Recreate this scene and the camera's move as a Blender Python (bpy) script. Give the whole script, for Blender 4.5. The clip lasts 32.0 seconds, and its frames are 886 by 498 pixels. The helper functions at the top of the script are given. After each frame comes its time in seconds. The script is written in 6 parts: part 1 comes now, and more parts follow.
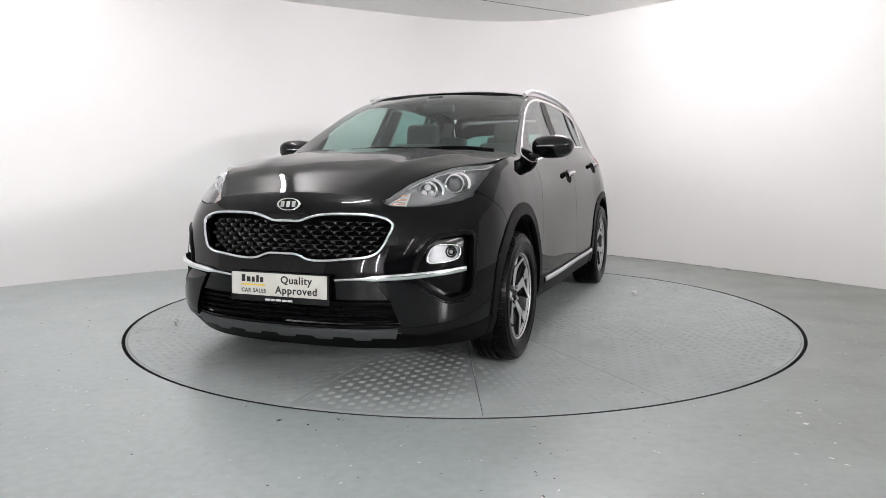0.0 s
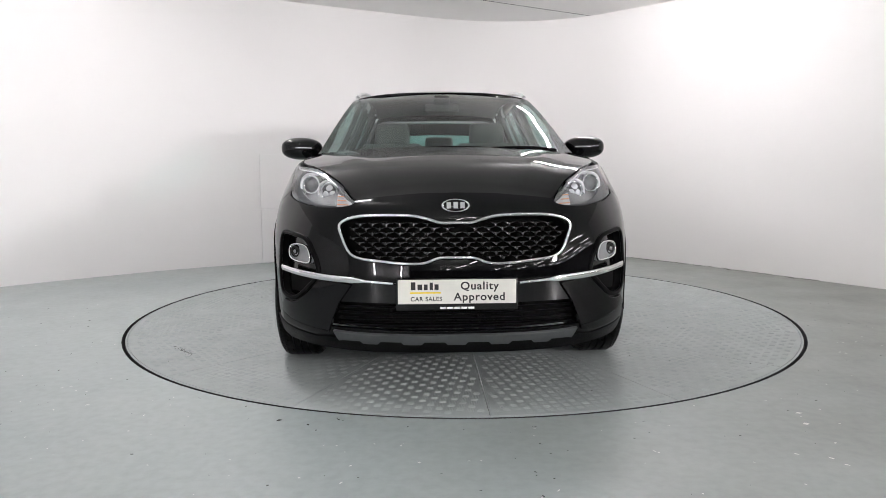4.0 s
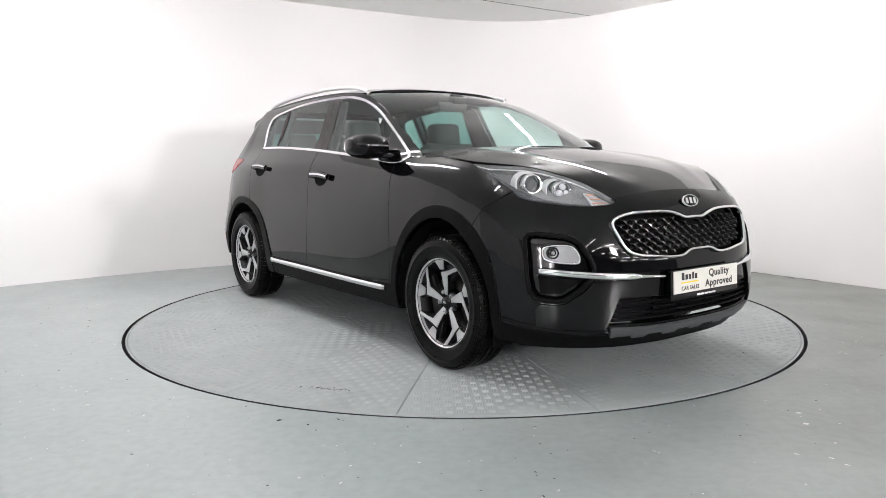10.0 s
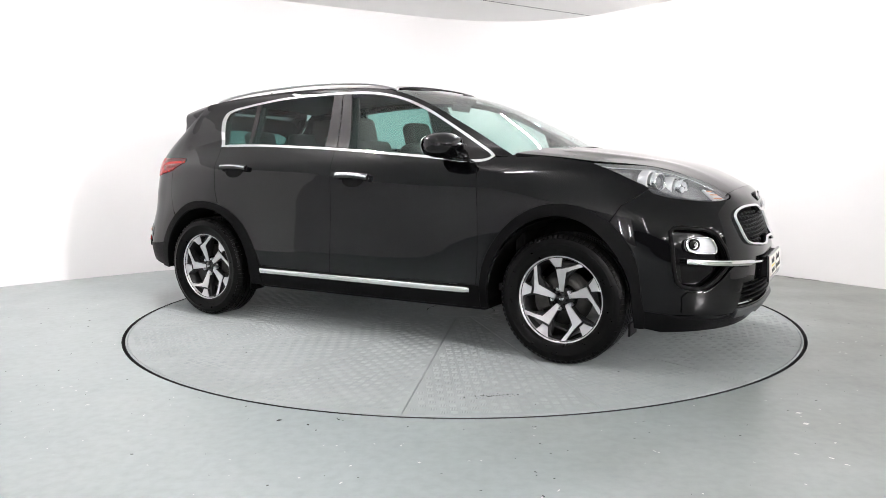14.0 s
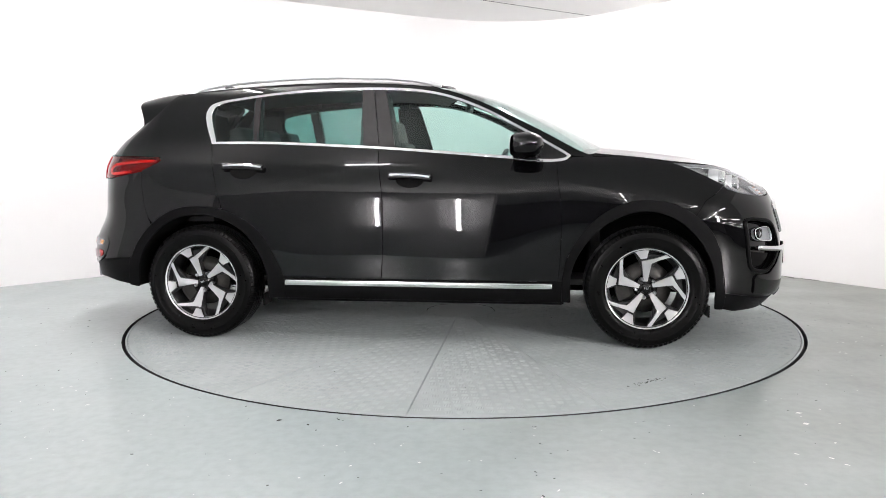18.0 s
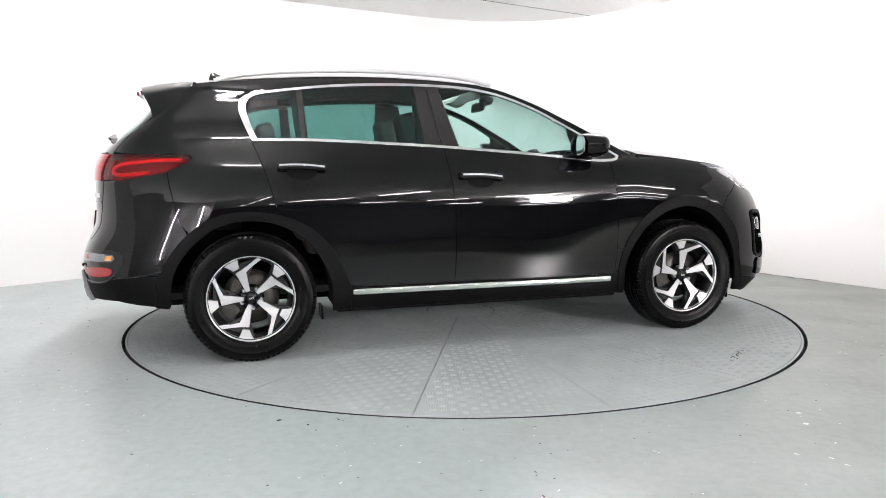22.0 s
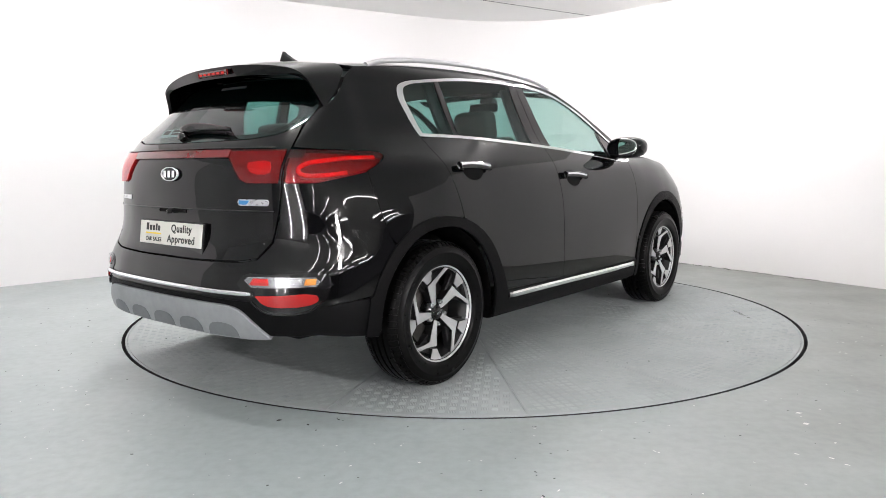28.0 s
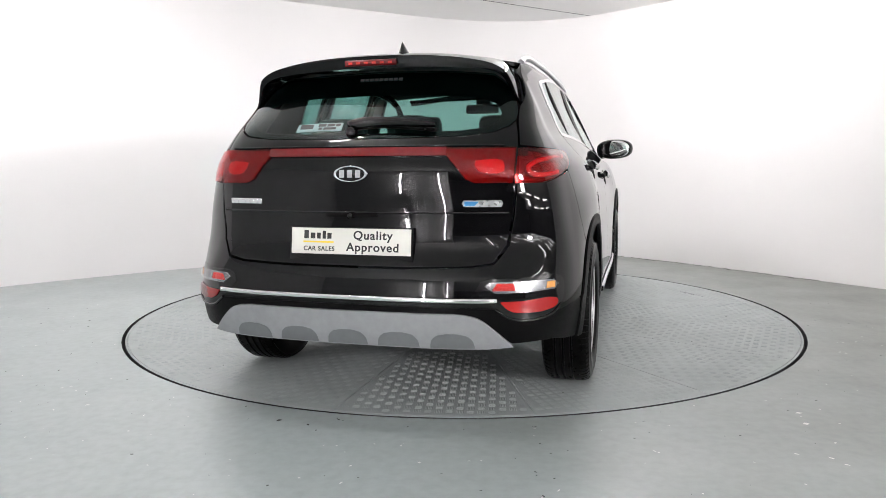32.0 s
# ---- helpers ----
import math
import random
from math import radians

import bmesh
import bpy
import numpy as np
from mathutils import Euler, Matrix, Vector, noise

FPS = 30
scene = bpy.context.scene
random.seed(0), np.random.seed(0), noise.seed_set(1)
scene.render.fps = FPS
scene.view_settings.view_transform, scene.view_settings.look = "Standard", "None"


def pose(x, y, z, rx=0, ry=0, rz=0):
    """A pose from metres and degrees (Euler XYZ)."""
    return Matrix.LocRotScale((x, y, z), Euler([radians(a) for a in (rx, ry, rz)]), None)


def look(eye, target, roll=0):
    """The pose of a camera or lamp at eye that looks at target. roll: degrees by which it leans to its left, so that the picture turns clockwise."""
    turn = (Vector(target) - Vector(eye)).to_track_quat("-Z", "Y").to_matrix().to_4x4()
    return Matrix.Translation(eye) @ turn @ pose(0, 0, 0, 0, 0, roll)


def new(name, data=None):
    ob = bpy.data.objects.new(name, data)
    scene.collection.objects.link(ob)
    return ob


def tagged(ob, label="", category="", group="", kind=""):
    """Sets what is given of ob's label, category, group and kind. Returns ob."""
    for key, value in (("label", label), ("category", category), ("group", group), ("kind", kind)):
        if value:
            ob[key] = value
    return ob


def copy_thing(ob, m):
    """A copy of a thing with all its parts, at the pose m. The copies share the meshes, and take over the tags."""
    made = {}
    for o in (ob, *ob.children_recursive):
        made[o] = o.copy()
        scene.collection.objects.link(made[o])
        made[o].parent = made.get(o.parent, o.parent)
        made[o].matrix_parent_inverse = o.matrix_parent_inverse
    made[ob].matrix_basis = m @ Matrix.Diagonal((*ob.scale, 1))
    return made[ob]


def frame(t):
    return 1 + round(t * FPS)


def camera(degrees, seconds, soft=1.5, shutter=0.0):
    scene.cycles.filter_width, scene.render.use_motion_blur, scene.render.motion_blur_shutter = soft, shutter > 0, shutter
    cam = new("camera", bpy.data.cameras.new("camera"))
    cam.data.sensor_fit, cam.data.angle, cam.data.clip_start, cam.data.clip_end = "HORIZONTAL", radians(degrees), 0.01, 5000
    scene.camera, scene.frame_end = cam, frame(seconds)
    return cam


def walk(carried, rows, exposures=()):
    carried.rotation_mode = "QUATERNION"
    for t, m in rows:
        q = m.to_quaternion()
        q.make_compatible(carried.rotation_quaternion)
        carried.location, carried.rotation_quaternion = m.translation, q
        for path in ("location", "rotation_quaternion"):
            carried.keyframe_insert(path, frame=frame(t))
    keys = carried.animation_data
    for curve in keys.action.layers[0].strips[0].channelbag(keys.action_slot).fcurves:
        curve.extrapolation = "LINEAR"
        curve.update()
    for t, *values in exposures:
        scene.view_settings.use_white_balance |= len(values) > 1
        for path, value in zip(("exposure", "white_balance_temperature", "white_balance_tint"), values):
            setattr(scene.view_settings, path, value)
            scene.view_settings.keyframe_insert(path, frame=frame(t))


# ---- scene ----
cam = camera(63.6, 32.0, soft=0.55)
EYE = (0.0, -5.19, 1.054)
# the camera stands still on its tripod, looking a little down across the turntable
CAM_POSE = pose(*EYE, 90 - 6.67, 0, 1.475) @ pose(0, 0, 0, 0, 0, -0.35)
walk(cam, [(0.0, CAM_POSE), (32.0, CAM_POSE)], exposures=[(0.0, 0.38, 6440, 15.5), (6.0, 0.27, 6440, 15.5), (11.0, 0.70, 6440, 15.5), (20.0, 0.95, 6440, 15.5), (24.0, 0.98, 6440, 15.5), (32.0, 0.60, 6440, 15.5)])

# ---------------------------------------------------------------- light
world = bpy.data.worlds.new("world")
scene.world = world
world.use_nodes = True
world.node_tree.nodes["Background"].inputs[0].default_value = (0.8, 0.85, 0.9, 1)
world.node_tree.nodes["Background"].inputs[1].default_value = 0.02
TUBE_GLOW, FAR_GLOW, HALL_GLOW, UPRIGHT_GLOW = 158.0, 106.0, 42.0, 150.0
# LED tubes under the ceiling (middle x, y, the way they run, length): bright ones over the near side of the turntable, a weaker one over its far side, dim ones in the hall
TUBES = ((-1.85, -0.15, -82, 1.2), (-1.10, -2.06, 10, 0.4))
FAR_TUBE = (1.20, 0.85, -63, 1.8)
HALL_TUBES = [(x, y, 90) for y in (-7.2, -9.6, -12.4) for x in (0.9, 3.3, 5.7, 8.1, 10.5, 12.9)] + [(x, -4.6, 90) for x in (5.7, 8.1, 10.5, 12.9)]
# upright tubes on the pale partition behind the camera
UPRIGHTS = ((-1.45, -7.85), (-2.75, -7.85))
# one square lamp high in the corner of the hall; it throws the car's soft shadow on the far wall
FLOOD_AT, FLOOD_GLOW = (7.0, -8.2, 2.42), 380.0
TUBE_Z = 2.62

# ---------------------------------------------------------------- materials
def nodes_of(name):
    m = bpy.data.materials.new(name)
    m.use_nodes = True
    nt = m.node_tree
    return m, nt, nt.nodes["Principled BSDF"]


def ramp_noise(nt, scale, c0, c1, detail=4.0, lo=0.3, hi=0.7, coords="Object", stretch=(1, 1, 1)):
    tc = nt.nodes.new("ShaderNodeTexCoord")
    mp = nt.nodes.new("ShaderNodeMapping")
    mp.inputs["Scale"].default_value = stretch
    nz = nt.nodes.new("ShaderNodeTexNoise")
    nz.inputs["Scale"].default_value = scale
    nz.inputs["Detail"].default_value = detail
    rp = nt.nodes.new("ShaderNodeValToRGB")
    rp.color_ramp.elements[0].position, rp.color_ramp.elements[1].position = lo, hi
    rp.color_ramp.elements[0].color, rp.color_ramp.elements[1].color = (*c0, 1), (*c1, 1)
    nt.links.new(tc.outputs[coords], mp.inputs[0])
    nt.links.new(mp.outputs[0], nz.inputs["Vector"])
    nt.links.new(nz.outputs["Fac"], rp.inputs[0])
    return rp, nz


def surface(name, color, rough=0.5, metal=0.0, coat=0.0, vary=0.0, scale=8.0, bump=0.0, bump_scale=60.0, spec=0.5, rough_vary=0.0):
    """A plain surface with a little variation of colour, roughness and relief."""
    m, nt, b = nodes_of(name)
    b.inputs["Base Color"].default_value = (*color, 1)
    b.inputs["Roughness"].default_value = rough
    b.inputs["Metallic"].default_value = metal
    b.inputs["Coat Weight"].default_value = coat
    b.inputs["Coat Roughness"].default_value = 0.03
    b.inputs["Coat IOR"].default_value = 1.40
    b.inputs["Specular IOR Level"].default_value = spec
    if vary:
        rp, _ = ramp_noise(nt, scale, [c * (1 - vary) for c in color], [min(1, c * (1 + vary)) for c in color])
        nt.links.new(rp.outputs[0], b.inputs["Base Color"])
    if rough_vary:
        rp, _ = ramp_noise(nt, scale * 2.3, [max(0, rough - rough_vary)] * 3, [min(1, rough + rough_vary)] * 3)
        nt.links.new(rp.outputs[0], b.inputs["Roughness"])
    if bump:
        _, nz = ramp_noise(nt, bump_scale, (0, 0, 0), (1, 1, 1), 3)
        bp = nt.nodes.new("ShaderNodeBump")
        bp.inputs["Strength"].default_value = bump
        bp.inputs["Distance"].default_value = 0.002
        nt.links.new(nz.outputs["Fac"], bp.inputs["Height"])
        nt.links.new(bp.outputs[0], b.inputs["Normal"])
    return m


def glass(name, tint, ior=1.5, rough=0.0):
    """A thin pane: light goes straight through, tinted, and the surface mirrors by its angle."""
    m = bpy.data.materials.new(name)
    m.use_nodes = True
    nt = m.node_tree
    nt.nodes.clear()
    out = nt.nodes.new("ShaderNodeOutputMaterial")
    mix = nt.nodes.new("ShaderNodeMixShader")
    tr = nt.nodes.new("ShaderNodeBsdfTransparent")
    gl = nt.nodes.new("ShaderNodeBsdfGlossy")
    fr = nt.nodes.new("ShaderNodeLayerWeight")
    fr.inputs["Blend"].default_value = 0.5
    pw = nt.nodes.new("ShaderNodeMath")
    pw.operation = "POWER"
    pw.inputs[1].default_value = 5.0
    ma = nt.nodes.new("ShaderNodeMath")
    ma.operation = "MULTIPLY_ADD"
    f0 = ((ior - 1) / (ior + 1)) ** 2
    ma.inputs[1].default_value, ma.inputs[2].default_value = 1 - f0, f0
    tr.inputs[0].default_value = (*tint, 1)
    gl.inputs["Color"].default_value = (1, 1, 1, 1)
    gl.inputs["Roughness"].default_value = rough
    nt.links.new(fr.outputs["Facing"], pw.inputs[0])
    nt.links.new(pw.outputs[0], ma.inputs[0])
    nt.links.new(ma.outputs[0], mix.inputs[0])
    nt.links.new(tr.outputs[0], mix.inputs[1])
    nt.links.new(gl.outputs[0], mix.inputs[2])
    nt.links.new(mix.outputs[0], out.inputs[0])
    return m


def glow(name, color, strength):
    m, nt, b = nodes_of(name)
    b.inputs["Base Color"].default_value = (*color, 1)
    b.inputs["Emission Color"].default_value = (*color, 1)
    b.inputs["Emission Strength"].default_value = strength
    return m


PAINT = surface("black_paint", (0.0016, 0.0016, 0.0020), 0.3, 0, 1.0, spec=0.0)
CLADDING = surface("black_plastic", (0.0026, 0.0026, 0.0028), 0.45, vary=0.12, scale=30, bump=0.2, bump_scale=900, spec=0.07)
PILLAR = surface("satin_pillar", (0.022, 0.021, 0.021), 0.45, vary=0.08, scale=30, spec=0.16)
PROJECTOR = surface("projector_glass", (0.20, 0.20, 0.205), 0.12, 0.3, coat=0.5)
MESH = surface("satin_black", (0.030, 0.030, 0.031), 0.22, 0.3, vary=0.1, scale=40)
GLOSS_BLACK = surface("gloss_black", (0.003, 0.003, 0.0034), 0.07)
# near-black, for dark parts and for shade painted into openings
DARK = surface("dark_parts_and_shade", (0.004, 0.004, 0.004), 0.8, vary=0.3, scale=12, spec=0.1)
CHROME = surface("chrome", (0.83, 0.84, 0.85), 0.07, 1.0, rough_vary=0.03, scale=15)
SATIN = surface("satin_silver", (0.55, 0.56, 0.58), 0.3, 1.0, rough_vary=0.05, scale=20)
RAIL = surface("rail_silver", (0.58, 0.58, 0.59), 0.38, 0.55)
SILVER_PAINT = surface("silver_paint", (0.30, 0.31, 0.32), 0.42, 0.35, vary=0.06, scale=25)
GREY_SKID = surface("grey_skid", (0.075, 0.08, 0.084), 0.45, 0.3, vary=0.08, scale=25)
SKID_NOTCH_SHADE = surface("skid_notch_shade", (0.155, 0.165, 0.172), 0.5, 0.25, vary=0.06, scale=25)
ALLOY = surface("machined_alloy", (0.57, 0.57, 0.58), 0.34, 0.8, rough_vary=0.05, scale=9)
ALLOY_DARK = surface("dark_alloy", (0.009, 0.009, 0.0095), 0.35, 0.1, vary=0.15, scale=30)
RUBBER = surface("rubber", (0.0024, 0.0024, 0.0024), 0.29, vary=0.08, scale=14, rough_vary=0.02, spec=0.09)
STEEL = surface("brake_steel", (0.045, 0.043, 0.041), 0.45, 0.9, vary=0.2, scale=30)
WINDOW = glass("window_glass", (0.66, 0.82, 0.78))
PRIVACY = glass("privacy_glass", (0.26, 0.47, 0.44))
SCREEN = glass("windscreen_glass", (0.62, 0.80, 0.76))
CLEAR = glass("clear_lens", (0.93, 0.94, 0.95))
RED_LENS = glass("red_lens", (0.88, 0.06, 0.06))
RED_BODY = surface("red_plastic", (0.13, 0.005, 0.007), 0.25, coat=0.6, vary=0.1, scale=40)
RED_GLOW = surface("bright_red_plastic", (0.60, 0.022, 0.018), 0.2, coat=0.8, vary=0.1, scale=60)
REFLECTOR = surface("red_reflector", (0.30, 0.008, 0.008), 0.15, coat=0.5, bump=0.2, bump_scale=300)
AMBER = surface("amber_plastic", (0.75, 0.30, 0.06), 0.2, vary=0.1, scale=60)
WHITE_LAMP = surface("lamp_reflector", (0.70, 0.70, 0.71), 0.28, 0.6, bump=0.12, bump_scale=120)
LAMP_GREY = surface("lamp_housing", (0.50, 0.50, 0.505), 0.26, 0.6, vary=0.1, scale=30)
LAMP_SILVER = surface("lamp_silver", (0.34, 0.34, 0.35), 0.22, 0.85, bump=0.6, bump_scale=160)
PALE_AMBER = surface("pale_amber", (0.85, 0.48, 0.32), 0.25, vary=0.08, scale=60)
MIRROR = surface("mirror", (0.86, 0.88, 0.88), 0.02, 1.0)
PLATE_WHITE = surface("plate_white", (0.70, 0.69, 0.64), 0.35, vary=0.03, scale=18)
LETTER_BLACK = surface("letter_black", (0.015, 0.015, 0.015), 0.5)
YELLOW = surface("yellow_stripe", (0.85, 0.62, 0.05), 0.5)
LETTER_WHITE = surface("letter_white", (0.75, 0.75, 0.75), 0.5)
SEAT = surface("seat_leather", (0.035, 0.034, 0.032), 0.45, vary=0.2, scale=20, bump=0.3, bump_scale=250)
SEAT_GREY = surface("grey_cloth", (0.09, 0.088, 0.082), 0.85, vary=0.12, scale=40, bump=0.4, bump_scale=500)
TRIM_GREY = surface("grey_trim", (0.10, 0.10, 0.098), 0.8, vary=0.06, scale=20)
DASH = surface("dash_plastic", (0.02, 0.02, 0.021), 0.55, vary=0.15, scale=25, bump=0.3, bump_scale=600)
TUBE = glow("tube_glow", (1.0, 0.985, 0.96), TUBE_GLOW)
FAR_LIGHT = glow("far_tube_glow", (1.0, 0.985, 0.96), FAR_GLOW)
HALL_TUBE = glow("hall_tube_glow", (1.0, 0.985, 0.96), HALL_GLOW)
UPRIGHT_TUBE = glow("upright_tube_glow", (1.0, 0.985, 0.96), UPRIGHT_GLOW)
FLOOD = glow("flood_glow", (1.0, 0.985, 0.96), FLOOD_GLOW)
FIXTURE = surface("white_metal", (0.75, 0.75, 0.75), 0.4, vary=0.03, scale=10)


def painted_wall(name, c0, c1, rough):
    m, nt, b = nodes_of(name)
    rp, _ = ramp_noise(nt, 1.3, c0, c1, 6, 0.35, 0.65)
    nt.links.new(rp.outputs[0], b.inputs["Base Color"])
    b.inputs["Roughness"].default_value = rough
    _, nz = ramp_noise(nt, 45, (0, 0, 0), (1, 1, 1), 5)
    bp = nt.nodes.new("ShaderNodeBump")
    bp.inputs["Strength"].default_value, bp.inputs["Distance"].default_value = 0.12, 0.004
    nt.links.new(nz.outputs["Fac"], bp.inputs["Height"])
    nt.links.new(bp.outputs[0], b.inputs["Normal"])
    return m


def floor_paint():
    """Grey-green floor paint, scuffed and glossy."""
    m, nt, b = nodes_of("floor_paint")
    big, _ = ramp_noise(nt, 0.9, (0.335, 0.380, 0.380), (0.370, 0.410, 0.407), 5, 0.35, 0.65)
    fine, _ = ramp_noise(nt, 22, (0.92, 0.92, 0.92), (1.04, 1.04, 1.04), 6, 0.3, 0.62)
    mx = nt.nodes.new("ShaderNodeMixRGB")
    mx.blend_type = "MULTIPLY"
    mx.inputs[0].default_value = 1
    nt.links.new(big.outputs[0], mx.inputs[1])
    nt.links.new(fine.outputs[0], mx.inputs[2])
    # long scrapes
    scr, _ = ramp_noise(nt, 7, (0, 0, 0), (1, 1, 1), 8, 0.60, 0.70, stretch=(1.0, 12.0, 1))
    mx2 = nt.nodes.new("ShaderNodeMixRGB")
    mx2.inputs[2].default_value = (0.40, 0.41, 0.39, 1)
    sc = nt.nodes.new("ShaderNodeMath")
    sc.operation = "MULTIPLY"
    sc.inputs[1].default_value = 0.22
    nt.links.new(scr.outputs[0], sc.inputs[0])
    nt.links.new(sc.outputs[0], mx2.inputs[0])
    nt.links.new(mx.outputs[0], mx2.inputs[1])
    # towards +x the floor colour turns darker and browner, with a blotchy edge
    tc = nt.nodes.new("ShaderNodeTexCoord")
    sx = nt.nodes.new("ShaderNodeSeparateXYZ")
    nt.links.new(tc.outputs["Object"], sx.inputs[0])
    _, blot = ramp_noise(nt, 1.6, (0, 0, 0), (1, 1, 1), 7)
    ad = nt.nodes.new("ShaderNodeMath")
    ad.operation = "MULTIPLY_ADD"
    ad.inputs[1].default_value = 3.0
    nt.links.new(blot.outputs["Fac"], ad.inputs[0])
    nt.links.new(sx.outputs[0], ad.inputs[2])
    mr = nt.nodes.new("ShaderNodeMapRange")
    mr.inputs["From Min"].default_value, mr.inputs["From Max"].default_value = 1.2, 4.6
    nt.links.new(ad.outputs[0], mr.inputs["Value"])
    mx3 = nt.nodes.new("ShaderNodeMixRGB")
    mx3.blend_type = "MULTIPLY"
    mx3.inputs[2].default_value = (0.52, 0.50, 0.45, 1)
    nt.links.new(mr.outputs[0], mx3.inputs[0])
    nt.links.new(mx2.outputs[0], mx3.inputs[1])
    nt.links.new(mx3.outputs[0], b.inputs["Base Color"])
    rr, nz = ramp_noise(nt, 3.5, (0.30, 0.30, 0.30), (0.40, 0.40, 0.40), 6)
    nt.links.new(rr.outputs[0], b.inputs["Roughness"])
    bp = nt.nodes.new("ShaderNodeBump")
    bp.inputs["Strength"].default_value, bp.inputs["Distance"].default_value = 0.05, 0.003
    _, nb = ramp_noise(nt, 14, (0, 0, 0), (1, 1, 1), 6)
    nt.links.new(nb.outputs["Fac"], bp.inputs["Height"])
    nt.links.new(bp.outputs[0], b.inputs["Normal"])
    return m


WALL = painted_wall("white_wall", (0.812, 0.800, 0.797), (0.824, 0.812, 0.809), 0.6)
CEILING = painted_wall("grey_ceiling", (0.86, 0.86, 0.85), (0.88, 0.88, 0.87), 0.7)
BACK_WALL = painted_wall("hall_wall", (0.20, 0.20, 0.21), (0.26, 0.26, 0.27), 0.7)
PARTITION = painted_wall("partition_board", (0.46, 0.46, 0.465), (0.52, 0.52, 0.525), 0.6)
JOINT = painted_wall("grey_joint", (0.05, 0.05, 0.052), (0.07, 0.07, 0.073), 0.7)
FLOOR = floor_paint()
TREAD = surface("tread_plate", (0.335, 0.364, 0.361), 0.62, 0.0, vary=0.08, scale=3.5, rough_vary=0.1, bump=0.2, bump_scale=120)
TREAD_PAD = surface("worn_tread", (0.345, 0.374, 0.370), 0.62, 0.0, vary=0.12, scale=6, spec=0.35, rough_vary=0.1)
GAP = surface("black_gap", (0.01, 0.01, 0.01), 0.9)

# ---------------------------------------------------------------- mesh helpers
def hermite(xs, ys, q):
    """Smooth curve through (xs, ys), read at q; straight beyond the ends. ys may have more columns."""
    xs, ys, q = np.asarray(xs, float), np.asarray(ys, float), np.asarray(q, float)
    d = np.diff(ys, axis=0) / (np.diff(xs) if ys.ndim == 1 else np.diff(xs)[:, None])
    h = np.diff(xs)
    m = np.empty_like(ys)
    m[0], m[-1] = d[0], d[-1]
    if len(xs) > 2:
        w0, w1 = h[1:], h[:-1]
        if ys.ndim > 1:
            w0, w1 = w0[:, None], w1[:, None]
        m[1:-1] = (w0 * d[:-1] + w1 * d[1:]) / (w0 + w1)
    i = np.clip(np.searchsorted(xs, q) - 1, 0, len(xs) - 2)
    u = (q - xs[i]) / h[i]
    uc = np.clip(u, 0, 1)
    hh, ex = h[i], (u - uc) * h[i]
    if ys.ndim > 1:
        uc, hh, ex = uc[:, None], hh[:, None], ex[:, None]
    v = (2 * uc**3 - 3 * uc**2 + 1) * ys[i] + (uc**3 - 2 * uc**2 + uc) * hh * m[i]
    v = v + (-2 * uc**3 + 3 * uc**2) * ys[i + 1] + (uc**3 - uc**2) * hh * m[i + 1]
    return v + np.where(ex < 0, ex * m[0], ex * m[-1])


def curve_points(pts, n=8, closed=False):
    """A smooth line through the given points (any dimension), n steps a stretch."""
    p = np.asarray(pts, float)
    if closed:
        k = len(p)
        e = np.vstack([p[-2:], p, p[:3]])
        t = np.concatenate([[0], np.cumsum(np.linalg.norm(np.diff(e, axis=0), axis=1) ** 0.6)])
        q = np.concatenate([np.linspace(t[i], t[i + 1], n, endpoint=False) for i in range(2, 2 + k)])
        return hermite(t, e, q)
    t = np.concatenate([[0], np.cumsum(np.linalg.norm(np.diff(p, axis=0), axis=1) ** 0.6)])
    q = np.concatenate([np.linspace(t[i], t[i + 1], n, endpoint=False) for i in range(len(p) - 1)] + [[t[-1]]])
    return hermite(t, p, q)


def mesh_of(name, verts, faces, material, smooth=True, normals=None):
    me = bpy.data.meshes.new(name)
    me.from_pydata([tuple(map(float, v)) for v in verts], [], [tuple(map(int, f)) for f in faces])
    if smooth:
        me.polygons.foreach_set("use_smooth", [True] * len(me.polygons))
    if material:
        me.materials.append(material)
    if normals is not None:
        me.normals_split_custom_set_from_vertices([tuple(map(float, n)) for n in normals])
    me.update()
    return me


def solid(name, verts, faces, material, parent=None, label="", smooth=False):
    ob = new(name, mesh_of(name, verts, faces, material, smooth))
    if parent:
        ob.parent = parent
    return tagged(ob, label)


def part(name, bm, material, parent, label="", smooth=True):
    me = bpy.data.meshes.new(name)
    bm.to_mesh(me)
    bm.free()
    me.materials.append(material)
    if smooth:
        me.polygons.foreach_set("use_smooth", [True] * len(me.polygons))
    ob = new(name, me)
    if parent:
        ob.parent = parent
    return tagged(ob, label)


def block(size, at=(0, 0, 0), bevel=0.0, seg=2, m=None):
    """A bevelled box as a bmesh."""
    bm = bmesh.new()
    bmesh.ops.create_cube(bm, size=1)
    bmesh.ops.scale(bm, vec=size, verts=bm.verts)
    if bevel:
        bmesh.ops.bevel(bm, geom=bm.edges[:], offset=bevel, segments=seg, affect="EDGES", profile=0.6)
    bmesh.ops.transform(bm, matrix=Matrix.Translation(at) @ (m or Matrix()), verts=bm.verts)
    return bm


